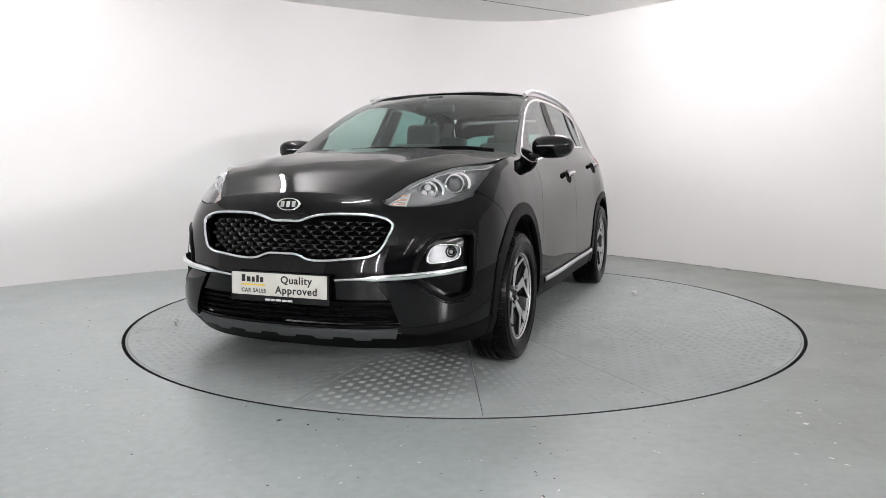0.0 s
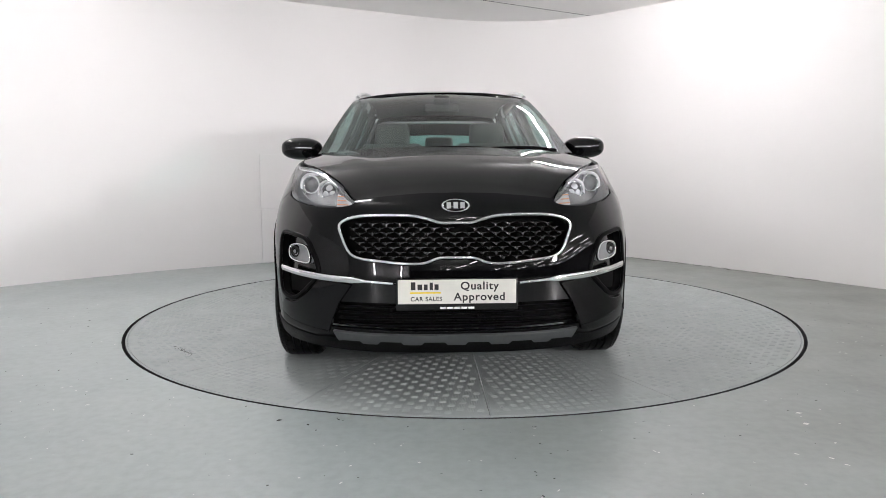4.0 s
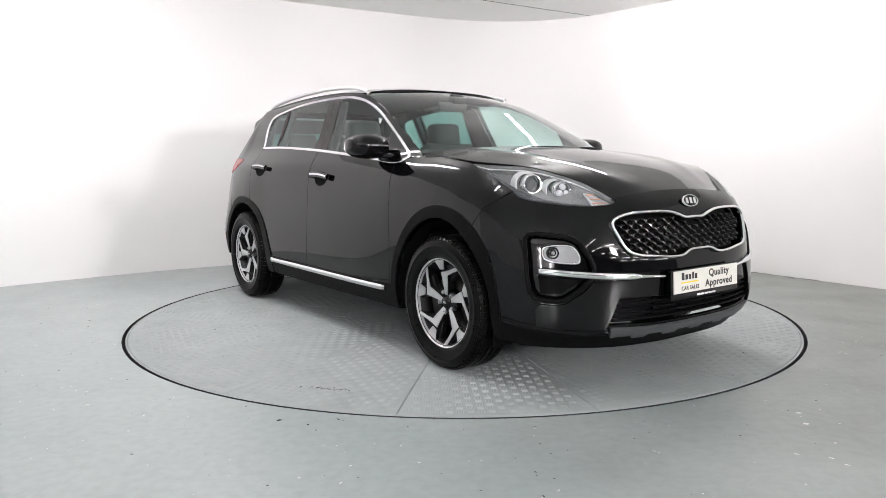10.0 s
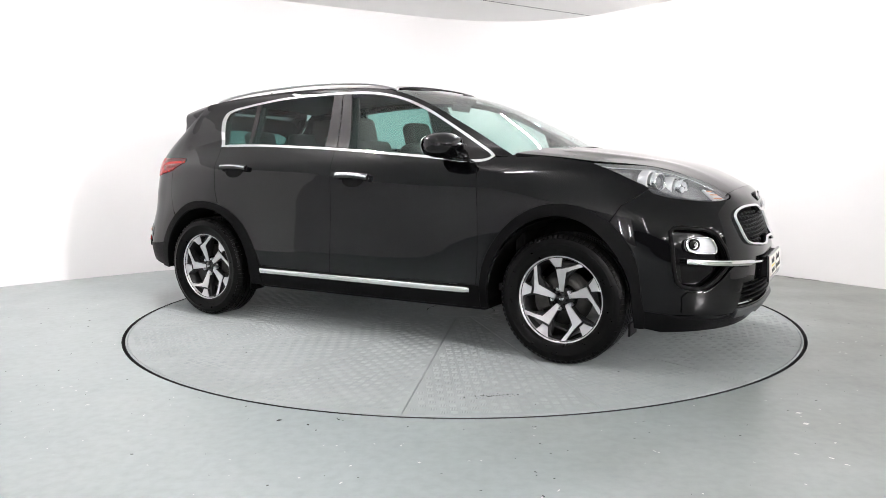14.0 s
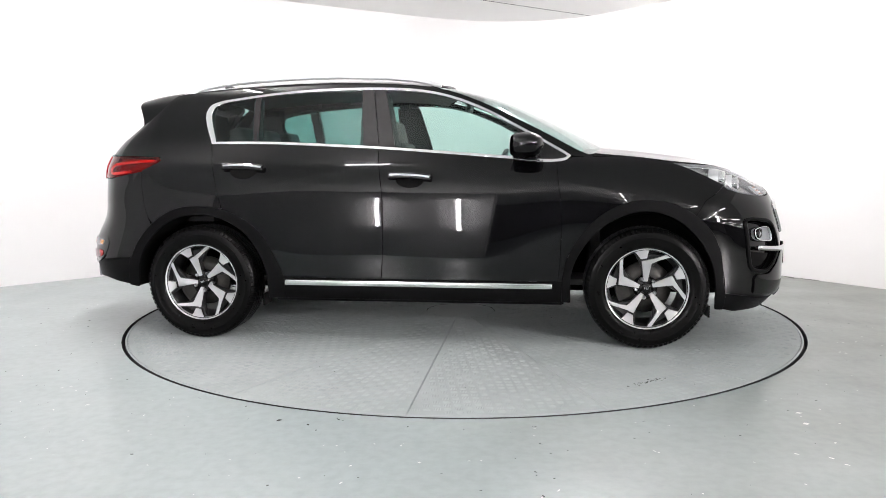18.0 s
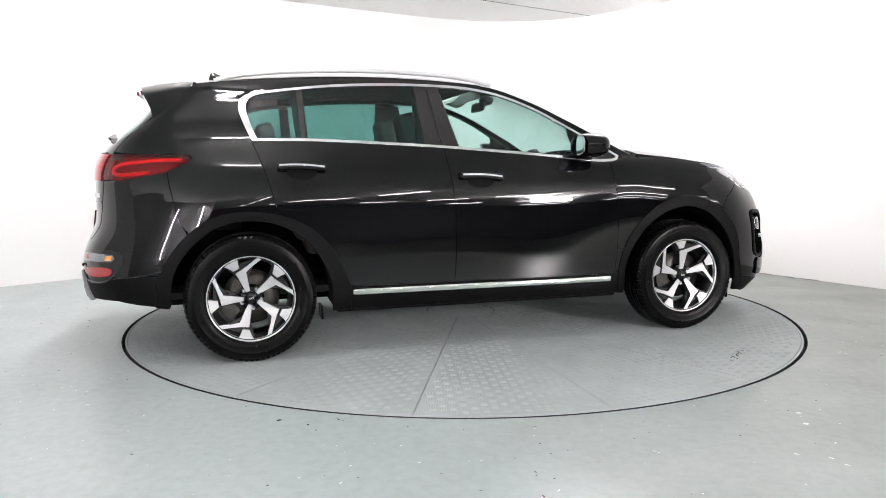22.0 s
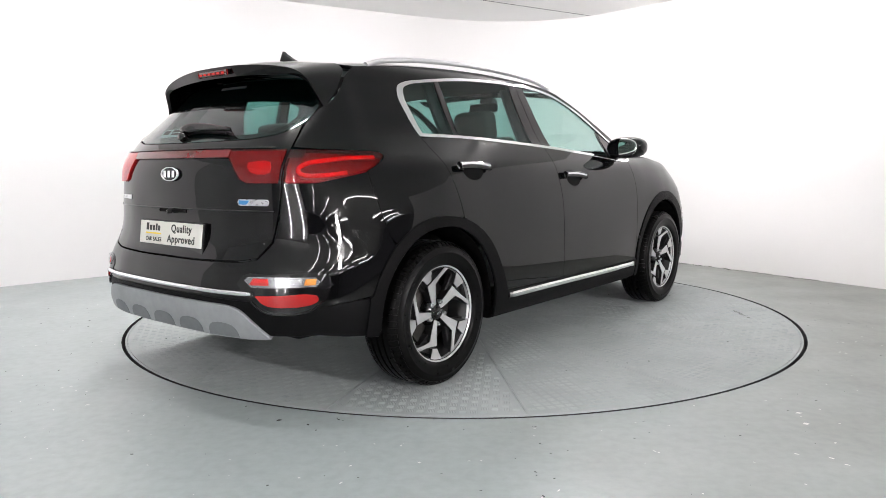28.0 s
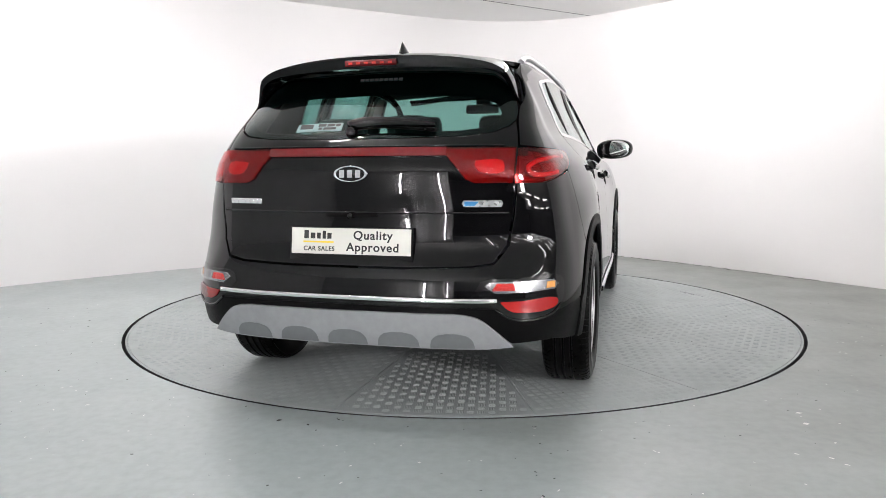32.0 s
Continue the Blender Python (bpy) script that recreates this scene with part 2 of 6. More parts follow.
def lathe(profile, n=48, axis="y"):
    """Turn (radius, height) rows round an axis; returns verts, faces."""
    v, f = [], []
    for i in range(n):
        a = 2 * math.pi * i / n
        for r, h in profile:
            c, s = r * math.cos(a), r * math.sin(a)
            v.append((c, h, s) if axis == "y" else (c, s, h) if axis == "z" else (h, c, s))
    k = len(profile)
    for i in range(n):
        j = (i + 1) % n
        for a in range(k - 1):
            f.append((i * k + a, i * k + a + 1, j * k + a + 1, j * k + a))
    return v, f


def sweep(line, normals, section, closed=False):
    """Carry a section (across, out) along a line with given outward normals; returns verts, faces."""
    p, nn = np.asarray(line, float), np.asarray(normals, float)
    t = np.gradient(p, axis=0) if not closed else (np.roll(p, -1, 0) - np.roll(p, 1, 0))
    t /= np.maximum(1e-9, np.linalg.norm(t, axis=1))[:, None]
    nn = nn - (nn * t).sum(1)[:, None] * t
    nn /= np.maximum(1e-9, np.linalg.norm(nn, axis=1))[:, None]
    b = np.cross(t, nn)
    v, f, k, n = [], [], len(section), len(p)
    for i in range(n):
        for a, o in section:
            v.append(p[i] + b[i] * a + nn[i] * o)
    for i in range(n if closed else n - 1):
        j = (i + 1) % n
        for a in range(k):
            c = (a + 1) % k
            f.append((i * k + a, i * k + c, j * k + c, j * k + a))
    if not closed:
        f += [tuple(range(k)), tuple(range((n - 1) * k, n * k))[::-1]]
    return v, f


def oval(w, h, n=10, power=0.7):
    return [(w / 2 * abs(math.cos(a)) ** power * (1 if math.cos(a) > 0 else -1), h / 2 * abs(math.sin(a)) ** power * (1 if math.sin(a) > 0 else -1))
            for a in (2 * math.pi * i / n for i in range(n))]


# ---------------------------------------------------------------- the room
ROOM_H = 2.96
TABLE_R = 2.253
TABLE_AT = (-0.007, -0.03)
# line of the curved white wall on the floor, from the far end of one side round the corner to the other
WALL_LINE = curve_points([(-5.6, -2.2), (-5.0, -0.3), (-4.11, 1.0), (-3.55, 1.55), (-3.0, 2.03), (-2.4, 2.42), (-1.77, 2.78), (-1.0, 3.2), (-0.3, 3.56), (0.35, 3.74),
                          (0.95, 3.68), (1.45, 3.42), (1.85, 3.02), (2.35, 2.46), (3.0, 1.58), (3.6, 0.74), (4.4, -0.5), (5.2, -2.2)], 8)


def strip_wall(name, line, z0, z1, thick, material, **tags):
    """An upright wall of some thickness along a line; it stands outside the line."""
    p = np.asarray(line, float)
    t = np.gradient(p, axis=0)
    t /= np.linalg.norm(t, axis=1)[:, None]
    o = p + np.stack([-t[:, 1], t[:, 0]], 1) * thick
    n = len(p)
    v = [(*q, z) for z in (z0, z1) for q in p] + [(*q, z) for z in (z0, z1) for q in o]
    f = []
    for i in range(n - 1):
        f += [(i, i + 1, n + i + 1, n + i), (2 * n + i + 1, 2 * n + i, 3 * n + i, 3 * n + i + 1), (n + i, n + i + 1, 3 * n + i + 1, 3 * n + i)]
    f += [(0, n, 3 * n, 2 * n), (n - 1, 2 * n + n - 1, 3 * n + n - 1, 2 * n - 1)]
    ob = solid(name, v, f, material, smooth=True)
    ob.data.set_sharp_from_angle(angle=radians(40))
    return tagged(ob, **tags)


strip_wall("wall_curved", WALL_LINE, 0, ROOM_H, 0.15, WALL, label="smooth white painted curved studio wall", category="wall", kind="structure")
for nm, ln in (("wall_side", [(5.2, -2.2), (16.0, -2.2)]), ("wall_right", [(16.0, -2.2), (16.0, -16.0)]), ("wall_back", [(16.15, -16.0), (-5.75, -16.0)])):
    strip_wall(nm, ln, 0, ROOM_H, 0.15, BACK_WALL, label="plain grey wall behind the camera", category="wall", kind="structure")

for nm, ln in (("wall_left", [(-5.6, -16.0), (-5.6, -2.2)]), ("wall_partition", [(-1.0, -8.0), (-5.6, -8.0)])):
    strip_wall(nm, ln, 0, ROOM_H, 0.15, PARTITION, label="plain pale grey painted wall behind the camera", category="wall", kind="structure")

# ceiling slab
cl = block((15.0, 20.6, 0.40), (1.5, -6.1, 0.20))
bmesh.ops.transform(cl, matrix=pose(0, 0, 2.79, 0, 0.95, 0), verts=cl.verts)
tagged(part("ceiling", cl, CEILING, None, smooth=False), "plain light ceiling, not quite level", "ceiling", kind="structure")

hc = block((8.0, 14.6, 0.30), (12.9, -9.0, 2.975))
tagged(part("ceiling_hall", hc, CEILING, None, smooth=False), "plain light ceiling of the hall", "ceiling", kind="structure")

# a joint between two boards of the ceiling
jd_ = Vector((1.60 + 0.9, 3.44 - 1.93, 0))
jb_ = block((jd_.length, 0.005, 0.006), (jd_.length / 2, 0, 0))
bmesh.ops.transform(jb_, matrix=pose(-0.9, 1.93, 2.8045, 0, 0.81, math.degrees(math.atan2(jd_.y, jd_.x))), verts=jb_.verts)
tagged(part("trim", jb_, JOINT, None, smooth=False), "thin grey joint in the ceiling", "trim", kind="structure")

# floor with a round well for the turntable
fv, ff = [], []
NR = 128
for r_, z_ in ((TABLE_R + 0.021, 0.0), (3.2, 0.0), (6.0, 0), (20.0, 0.0)):
    for i in range(NR):
        a = 2 * math.pi * i / NR
        fv.append((r_ * math.cos(a) + TABLE_AT[0], r_ * math.sin(a) + TABLE_AT[1], z_))
for k in range(3):
    for i in range(NR):
        j = (i + 1) % NR
        ff.append((k * NR + i, (k + 1) * NR + i, (k + 1) * NR + j, k * NR + j))
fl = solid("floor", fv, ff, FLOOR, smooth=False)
tagged(fl, "worn grey-green painted concrete workshop floor", "floor", kind="structure")
pv, pf = lathe([(0.0, -0.08), (TABLE_R + 0.0208, -0.08), (TABLE_R + 0.0208, -0.001)], 128, "z")
pv = [(x + TABLE_AT[0], y + TABLE_AT[1], z) for x, y, z in pv]
tagged(solid("floor_pit", pv, pf, GAP), "dark pit under the turntable", "floor", kind="structure")


# tube lamps
def tube_lamp(length, light):
    e = new("tube_lamp")
    part("housing", block((length + 0.04, 0.05, 0.04), (0, 0, 0.043), 0.008), FIXTURE, e, "white metal housing")
    v, f = lathe([(0.0, -length / 2), (0.014, -length / 2), (0.019, -length / 2 + 0.01), (0.019, length / 2 - 0.01), (0.014, length / 2), (0.0, length / 2)], 12, "x")
    solid("tube", v, f, light, e, "bright white tube", True)
    for s in (-1, 1):
        part("rod", block((0.012, 0.012, 0.16), (s * length * 0.35, 0, 0.14), 0.002), FIXTURE, e)
    return tagged(e, "white tube lamp hanging under the ceiling", "lamp", "tube lamps")


for x_, y_, a_, l_ in TUBES:
    tube_lamp(l_, TUBE).matrix_basis = pose(x_, y_, TUBE_Z, 0, 0, a_)
tube_lamp(FAR_TUBE[3], FAR_LIGHT).matrix_basis = pose(*FAR_TUBE[:2], TUBE_Z, 0, 0, FAR_TUBE[2])
hall0 = tube_lamp(1.5, HALL_TUBE)
hall0.matrix_basis = pose(*HALL_TUBES[0][:2], TUBE_Z, 0, 0, HALL_TUBES[0][2])
for x_, y_, a_ in HALL_TUBES[1:]:
    copy_thing(hall0, pose(x_, y_, TUBE_Z, 0, 0, a_))
upright0 = tube_lamp(1.5, UPRIGHT_TUBE)
tagged(upright0, "white tube lamp standing upright on the partition")
upright0.matrix_basis = Matrix(((0, -1, 0, UPRIGHTS[0][0]), (0, 0, -1, UPRIGHTS[0][1]), (1, 0, 0, 1.5), (0, 0, 0, 1)))
for x_, y_ in UPRIGHTS[1:]:
    copy_thing(upright0, Matrix(((0, -1, 0, x_), (0, 0, -1, y_), (1, 0, 0, 1.5), (0, 0, 0, 1))))
flood = new("flood_lamp")
flood.matrix_basis = Matrix.Translation(FLOOD_AT)
turn_ = look(Vector(FLOOD_AT), Vector((-1.0, 0.5, 0.9))).to_3x3().to_4x4()
for nm_, bm, mt_ in (("housing", block((0.60, 0.60, 0.07), (0, 0, 0.04), 0.015), FIXTURE), ("panel", block((0.52, 0.52, 0.01), (0, 0, 0.0)), FLOOD)):
    bmesh.ops.transform(bm, matrix=turn_, verts=bm.verts)
    part(nm_, bm, mt_, flood, smooth=False)
part("rod", block((0.03, 0.03, 0.36), (0.04, -0.05, 0.18), 0.004), FIXTURE, flood)
tagged(flood, "square white flood lamp hanging under the ceiling", "lamp")

# flush access panel in the curved wall, outlined by thin joints
for a_, b_, z0_, z1_ in (((-2.172, 2.512), (-1.55, 2.865), 0.004, 0.594), ((-2.172, 2.512), (-1.55, 2.865), 0.600, 1.188)):
    d_ = Vector((b_[0] - a_[0], b_[1] - a_[1], 0))
    l_ = d_.length
    bm = block((l_, 0.012, z1_ - z0_), (l_ / 2, 0.0, (z0_ + z1_) / 2), 0.002)
    ob = part("wall_panel", bm, WALL, None, smooth=False)
    ob.matrix_basis = Matrix.Translation((a_[0], a_[1], 0)) @ pose(0, 0, 0, 0, 0, math.degrees(math.atan2(d_.y, d_.x)))
    tagged(ob, "flush white access panel in the curved wall", "panel", "wall panels", "structure")

# chips of paint and specks of dirt on the floor
def specks(name, n, material, label, size, seed, ring):
    rg = random.Random(seed)
    v, f = [], []
    while n:
        x, y = rg.uniform(-4.5, 4.0), rg.uniform(-4.2, 2.6)
        r = math.hypot(x, y)
        if r < TABLE_R + 0.06 or (ring and r > TABLE_R + 0.9 and rg.random() < 0.7) or y > 2.2 - 0.7 * abs(x):
            continue
        n -= 1
        s_ = size * rg.uniform(0.4, 1.6)
        k, b = rg.randint(4, 7), len(v)
        a0, st = rg.uniform(0, 6.3), rg.uniform(1.0, 2.6)
        for i in range(k):
            a = 6.283 * i / k
            q = s_ * rg.uniform(0.5, 1.1)
            px, py = q * st * math.cos(a), q * math.sin(a)
            v.append((x + px * math.cos(a0) - py * math.sin(a0), y + px * math.sin(a0) + py * math.cos(a0), 0.0008))
        v.append((x, y, 0.0012 + 0.3 * s_ * (material is DIRT)))
        f += [(b + i, b + (i + 1) % k, b + k) for i in range(k)]
    tagged(solid(name, v, f, material), label, "dirt", kind="stuff")


DIRT = surface("dirt", (0.05, 0.048, 0.045), 0.9, vary=0.3, scale=50)
CHIP = surface("bare_chip", (0.72, 0.72, 0.70), 0.6, vary=0.1, scale=50)
specks("paint_chip", 220, CHIP, "pale chips in the floor paint", 0.0042, 3, True)
specks("floor_dirt", 420, DIRT, "dark specks of dirt on the floor", 0.0036, 8, False)
# grime and broken filler along the foot of the curved wall
rg_ = random.Random(21)
gv_, gf_ = [], []
for i in range(300):
    k_ = rg_.uniform(60, len(WALL_LINE) - 22)
    j_ = int(k_)
    p_ = WALL_LINE[j_] + (WALL_LINE[j_ + 1] - WALL_LINE[j_]) * (k_ - j_)
    t_ = WALL_LINE[j_ + 1] - WALL_LINE[j_]
    t_ = t_ / np.linalg.norm(t_)
    n_ = np.array([t_[1], -t_[0]])
    l_, w_ = rg_.uniform(0.006, 0.05), rg_.uniform(0.002, 0.007)
    o_ = p_ + n_ * rg_.choice((0.002, 0.004, 0.004, 0.02, 0.05)) * rg_.uniform(0.5, 1.2)
    b = len(gv_)
    gv_ += [(*(o_ - t_ * l_), 0.0008), (*(o_ + n_ * w_), 0.0010), (*(o_ + t_ * l_), 0.0008), (*(o_ - n_ * 0.001), 0.003)]
    gf_ += [(b, b + 1, b + 3), (b + 1, b + 2, b + 3)]
tagged(solid("wall_foot_dirt", gv_, gf_, DIRT), "dark grime along the foot of the wall", "dirt", kind="stuff")
for nm, pts_, mt_, lb_ in (("black_crumb", [(-0.775, -2.335), (-0.76, -2.318), (-0.748, -2.322), (-0.765, -2.337)], DIRT, "small black rubber crumb on the floor"),
                           ("bare_patch", [(1.385, -2.352), (1.400, -2.335), (1.416, -2.345), (1.402, -2.360)], CHIP, "small bare white patch in the floor paint"),
                           ("bare_patch", [(1.412, -2.222), (1.430, -2.212), (1.448, -2.220), (1.432, -2.229)], CHIP, "small bare white patch in the floor paint"),
                           ("bare_patch", [(0.284, -2.41), (0.296, -2.402), (0.300, -2.412)], CHIP, "small bare white patch in the floor paint")):
    n_ = len(pts_)
    tagged(solid(nm, [(x, y, 0.0010) for x, y in pts_] + [(np.mean(pts_, 0)[0], np.mean(pts_, 0)[1], 0.006 if mt_ is DIRT else 0.0016)], [(i, (i + 1) % n_, n_) for i in range(n_)], mt_), lb_, "dirt")


# ---------------------------------------------------------------- the car's skin
# Car space: x forward, y to its left, z up; x = 0 midway between the axles. AXIS is where the turntable's axis meets it.
AXIS = (0.168, 0.140)
car = new("car")
tagged(car, "glossy black five-door family SUV standing on the turntable", "car")
LEVELS = (0.20, 0.30, 0.45, 0.60, 0.75, 0.88, 0.97, 1.06, 1.13, 1.20, 1.32, 1.45, 1.53, 1.57)


def level(*v):
    return v


# sections of the left half, from the middle of the nose round to the middle of the tail: name, x by level, y by level
SECTIONS = [
    (level(2.15, 2.225, 2.24, 2.235, 2.19, 2.155, 2.06, 1.88, 1.7, 1.5, 1.3, 1.1, 1.0, 0.9), level(*[0] * 14)),
    (level(2.14, 2.215, 2.23, 2.225, 2.18, 2.14, 2.03, 1.86, 1.7, 1.5, 1.3, 1.1, 1.0, 0.9), level(*[0.25] * 14)),
    (level(2.09, 2.17, 2.185, 2.18, 2.145, 2.095, 2.0, 1.86, 1.7, 1.5, 1.3, 1.1, 1.0, 0.9), level(0.46, 0.47, 0.47, 0.47, 0.47, 0.465, 0.45, 0.43, 0.41, 0.4, 0.4, 0.4, 0.4, 0.4)),
    (level(1.99, 2.08, 2.10, 2.085, 2.06, 2.005, 1.93, 1.80, 1.66, 1.45, 1.3, 1.1, 1.0, 0.9), level(0.64, 0.66, 0.66, 0.665, 0.655, 0.625, 0.588, 0.555, 0.52, 0.5, 0.5, 0.5, 0.5, 0.5)),
    (level(1.86, 1.93, 1.94, 1.925, 1.90, 1.87, 1.82, 1.72, 1.60, 1.45, 1.3, 1.1, 1.0, 0.9), level(0.77, 0.80, 0.81, 0.815, 0.80, 0.755, 0.71, 0.662, 0.61, 0.58, 0.55, 0.52, 0.5, 0.5)),
    (level(1.72, 1.745, 1.745, 1.74, 1.73, 1.72, 1.70, 1.64, 1.55, 1.45, 1.3, 1.1, 1.0, 0.9), level(0.85, 0.875, 0.885, 0.89, 0.885, 0.85, 0.80, 0.735, 0.67, 0.62, 0.58, 0.55, 0.52, 0.5)),
    (level(*[1.5] * 14), level(0.86, 0.895, 0.905, 0.915, 0.915, 0.895, 0.86, 0.805, 0.72, 0.66, 0.62, 0.58, 0.55, 0.52)),
    (level(*[1.335] * 14), level(0.865, 0.90, 0.91, 0.92, 0.92, 0.905, 0.878, 0.83, 0.755, 0.68, 0.63, 0.58, 0.55, 0.52)),
    (level(*[1.0] * 14), level(0.86, 0.89, 0.903, 0.911, 0.912, 0.904, 0.886, 0.842, 0.768, 0.73, 0.68, 0.62, 0.58, 0.54)),
    (level(*[0.5] * 14), level(0.868, 0.902, 0.918, 0.916, 0.909, 0.897, 0.880, 0.849, 0.80, 0.752, 0.70, 0.642, 0.60, 0.555)),
    (level(*[-0.2] * 14), level(0.868, 0.902, 0.918, 0.916, 0.910, 0.899, 0.883, 0.855, 0.81, 0.762, 0.705, 0.652, 0.614, 0.57)),
    (level(*[-0.9] * 14), level(0.868, 0.902, 0.918, 0.918, 0.913, 0.904, 0.888, 0.861, 0.81, 0.757, 0.70, 0.648, 0.608, 0.56)),
    (level(*[-1.335] * 14), level(0.865, 0.895, 0.908, 0.918, 0.92, 0.912, 0.89, 0.855, 0.795, 0.74, 0.69, 0.633, 0.588, 0.54)),
    (level(*[-1.6] * 14), level(0.865, 0.895, 0.905, 0.91, 0.90, 0.885, 0.862, 0.83, 0.775, 0.725, 0.672, 0.612, 0.568, 0.52)),
    (level(-1.76, -1.79, -1.80, -1.80, -1.785, -1.78, -1.78, -1.77, -1.765, -1.755, -1.72, -1.68, -1.66, -1.64), level(0.835, 0.87, 0.89, 0.885, 0.865, 0.845, 0.828, 0.80, 0.758, 0.718, 0.668, 0.600, 0.545, 0.50)),
    (level(-1.91, -1.97, -2.0, -1.99, -1.965, -1.96, -1.955, -1.95, -1.935, -1.90, -1.80, -1.71, -1.67, -1.65), level(0.76, 0.80, 0.83, 0.82, 0.80, 0.785, 0.77, 0.75, 0.717, 0.685, 0.638, 0.578, 0.525, 0.48)),
    (level(-2.02, -2.10, -2.14, -2.13, -2.08, -2.07, -2.065, -2.06, -2.03, -1.98, -1.86, -1.75, -1.69, -1.66), level(0.64, 0.68, 0.70, 0.70, 0.67, 0.665, 0.66, 0.645, 0.628, 0.605, 0.565, 0.505, 0.455, 0.42)),
    (level(-2.09, -2.18, -2.225, -2.215, -2.155, -2.145, -2.14, -2.13, -2.10, -2.04, -1.92, -1.79, -1.72, -1.67), level(0.44, 0.45, 0.46, 0.46, 0.45, 0.45, 0.45, 0.44, 0.43, 0.41, 0.38, 0.35, 0.33, 0.31)),
    (level(-2.11, -2.20, -2.245, -2.235, -2.18, -2.17, -2.17, -2.16, -2.13, -2.065, -1.945, -1.81, -1.73, -1.68), level(0.23, 0.23, 0.23, 0.23, 0.23, 0.23, 0.23, 0.23, 0.22, 0.21, 0.20, 0.18, 0.17, 0.16)),
    (level(-2.12, -2.205, -2.25, -2.24, -2.185, -2.18, -2.18, -2.17, -2.14, -2.075, -1.955, -1.82, -1.74, -1.69), level(*[0] * 14)),
]
SX = np.array([s[0] for s in SECTIONS])
SY = np.array([s[1] for s in SECTIONS])
# way along the skin: equal to x along the flanks, then by the length of the outline
_d = np.hypot(np.diff(SX[:, 3]), np.diff(SY[:, 3]))
_c = np.concatenate([[0], np.cumsum(_d)])
SS = 1.5 + _c[6] - _c
SF, SR = SS[0], SS[-1]


def _ext(a, sign):
    return np.vstack([sign * a[2:0:-1], a, sign * a[-2:-4:-1]])


GS = np.concatenate([2 * SF - SS[2:0:-1], SS, 2 * SR - SS[-2:-4:-1]])[::-1]
GX, GY = _ext(SX, 1)[::-1], _ext(SY, -1)[::-1]


def skin(s, z):
    """The car's outer skin at a way s along it and a height z: an array of points."""
    s, z = np.atleast_1d(np.asarray(s, float)), np.atleast_1d(np.asarray(z, float))
    sign = np.where((s > SF) | (s < SR), -1.0, 1.0)
    s = np.where(s > SF, 2 * SF - s, np.where(s < SR, 2 * SR - s, s))
    fx, fy = hermite(LEVELS, GX.T, z), hermite(LEVELS, GY.T, z)
    h = np.diff(GS)
    i = np.clip(np.searchsorted(GS, s) - 1, 1, len(GS) - 3)
    u = (s - GS[i]) / h[i]
    r = np.arange(len(s))
    out = []
    for f in (fx, fy):
        a, b = f[r, i], f[r, i + 1]
        d0, d1, d2 = (a - f[r, i - 1]) / h[i - 1], (b - a) / h[i], (f[r, i + 2] - b) / h[i + 1]
        m0 = (h[i] * d0 + h[i - 1] * d1) / (h[i] + h[i - 1])
        m1 = (h[i + 1] * d1 + h[i] * d2) / (h[i] + h[i + 1])
        out.append((2 * u**3 - 3 * u**2 + 1) * a + (u**3 - 2 * u**2 + u) * h[i] * m0 + (-2 * u**3 + 3 * u**2) * b + (u**3 - u**2) * h[i] * m1)
    return np.stack([out[0], out[1] * sign, z], 1)


_ns = np.linspace(SR - 1.0, SF + 1.0, 1201)


def at_x(x, z):
    """The way along the skin at which a flank has this x."""
    p = skin(_ns, np.full(len(_ns), z))
    k = (_ns < SF) & (_ns > SR)
    o = np.argsort(p[k, 0])
    return float(np.interp(x, p[k, 0][o], _ns[k][o]))


def nose(y, z):
    """(s, z) of the skin's front at this y."""
    k = _ns > 1.2
    p = skin(_ns[k], np.full(k.sum(), z))
    o = np.argsort(p[:, 1])
    return float(np.interp(y, p[o, 1], _ns[k][o])), z


def tail(y, z):
    k = _ns < -1.5
    p = skin(_ns[k], np.full(k.sum(), z))
    o = np.argsort(p[:, 1])
    return float(np.interp(y, p[o, 1], _ns[k][o])), z


def flank(x, z):
    return at_x(x, z), z


def normals_of(mapf, u, v):
    e = 0.004
    a = mapf(u + e, v) - mapf(u - e, v)
    b = mapf(u, v + e) - mapf(u, v - e)
    n = np.cross(a, b)
    n /= np.maximum(1e-9, np.linalg.norm(n, axis=1))[:, None]
    p = mapf(u, v)
    c = np.stack([np.clip(p[:, 0], -1.3, 1.3), p[:, 1] * 0, np.full(len(p), 0.72)], 1)
    return n * np.where(((p - c) * n).sum(1) < 0, -1, 1)[:, None]


def inset(mapf, depth):
    def f(u, v):
        u, v = np.atleast_1d(np.asarray(u, float)), np.atleast_1d(np.asarray(v, float))
        return mapf(u, v) - normals_of(mapf, u, v) * depth
    return f


def inside(poly, q):
    p = np.asarray(poly)
    x, y = q[:, 0][:, None], q[:, 1][:, None]
    a, b = p, np.roll(p, -1, 0)
    c = ((a[:, 1] > y) != (b[:, 1] > y)) & (x < (b[:, 0] - a[:, 0]) * (y - a[:, 1]) / (b[:, 1] - a[:, 1] + 1e-12) + a[:, 0])
    return c.sum(1) % 2 == 1


def resample(poly, step):
    p = np.asarray(poly, float)
    out = []
    for a, b in zip(p, np.roll(p, -1, 0)):
        n = max(1, int(math.ceil(np.linalg.norm(b - a) / step)))
        out += [a + (b - a) * i / n for i in range(n)]
    out = np.array(out)
    return out[np.linalg.norm(out - np.roll(out, 1, 0), axis=1) > 1e-5]


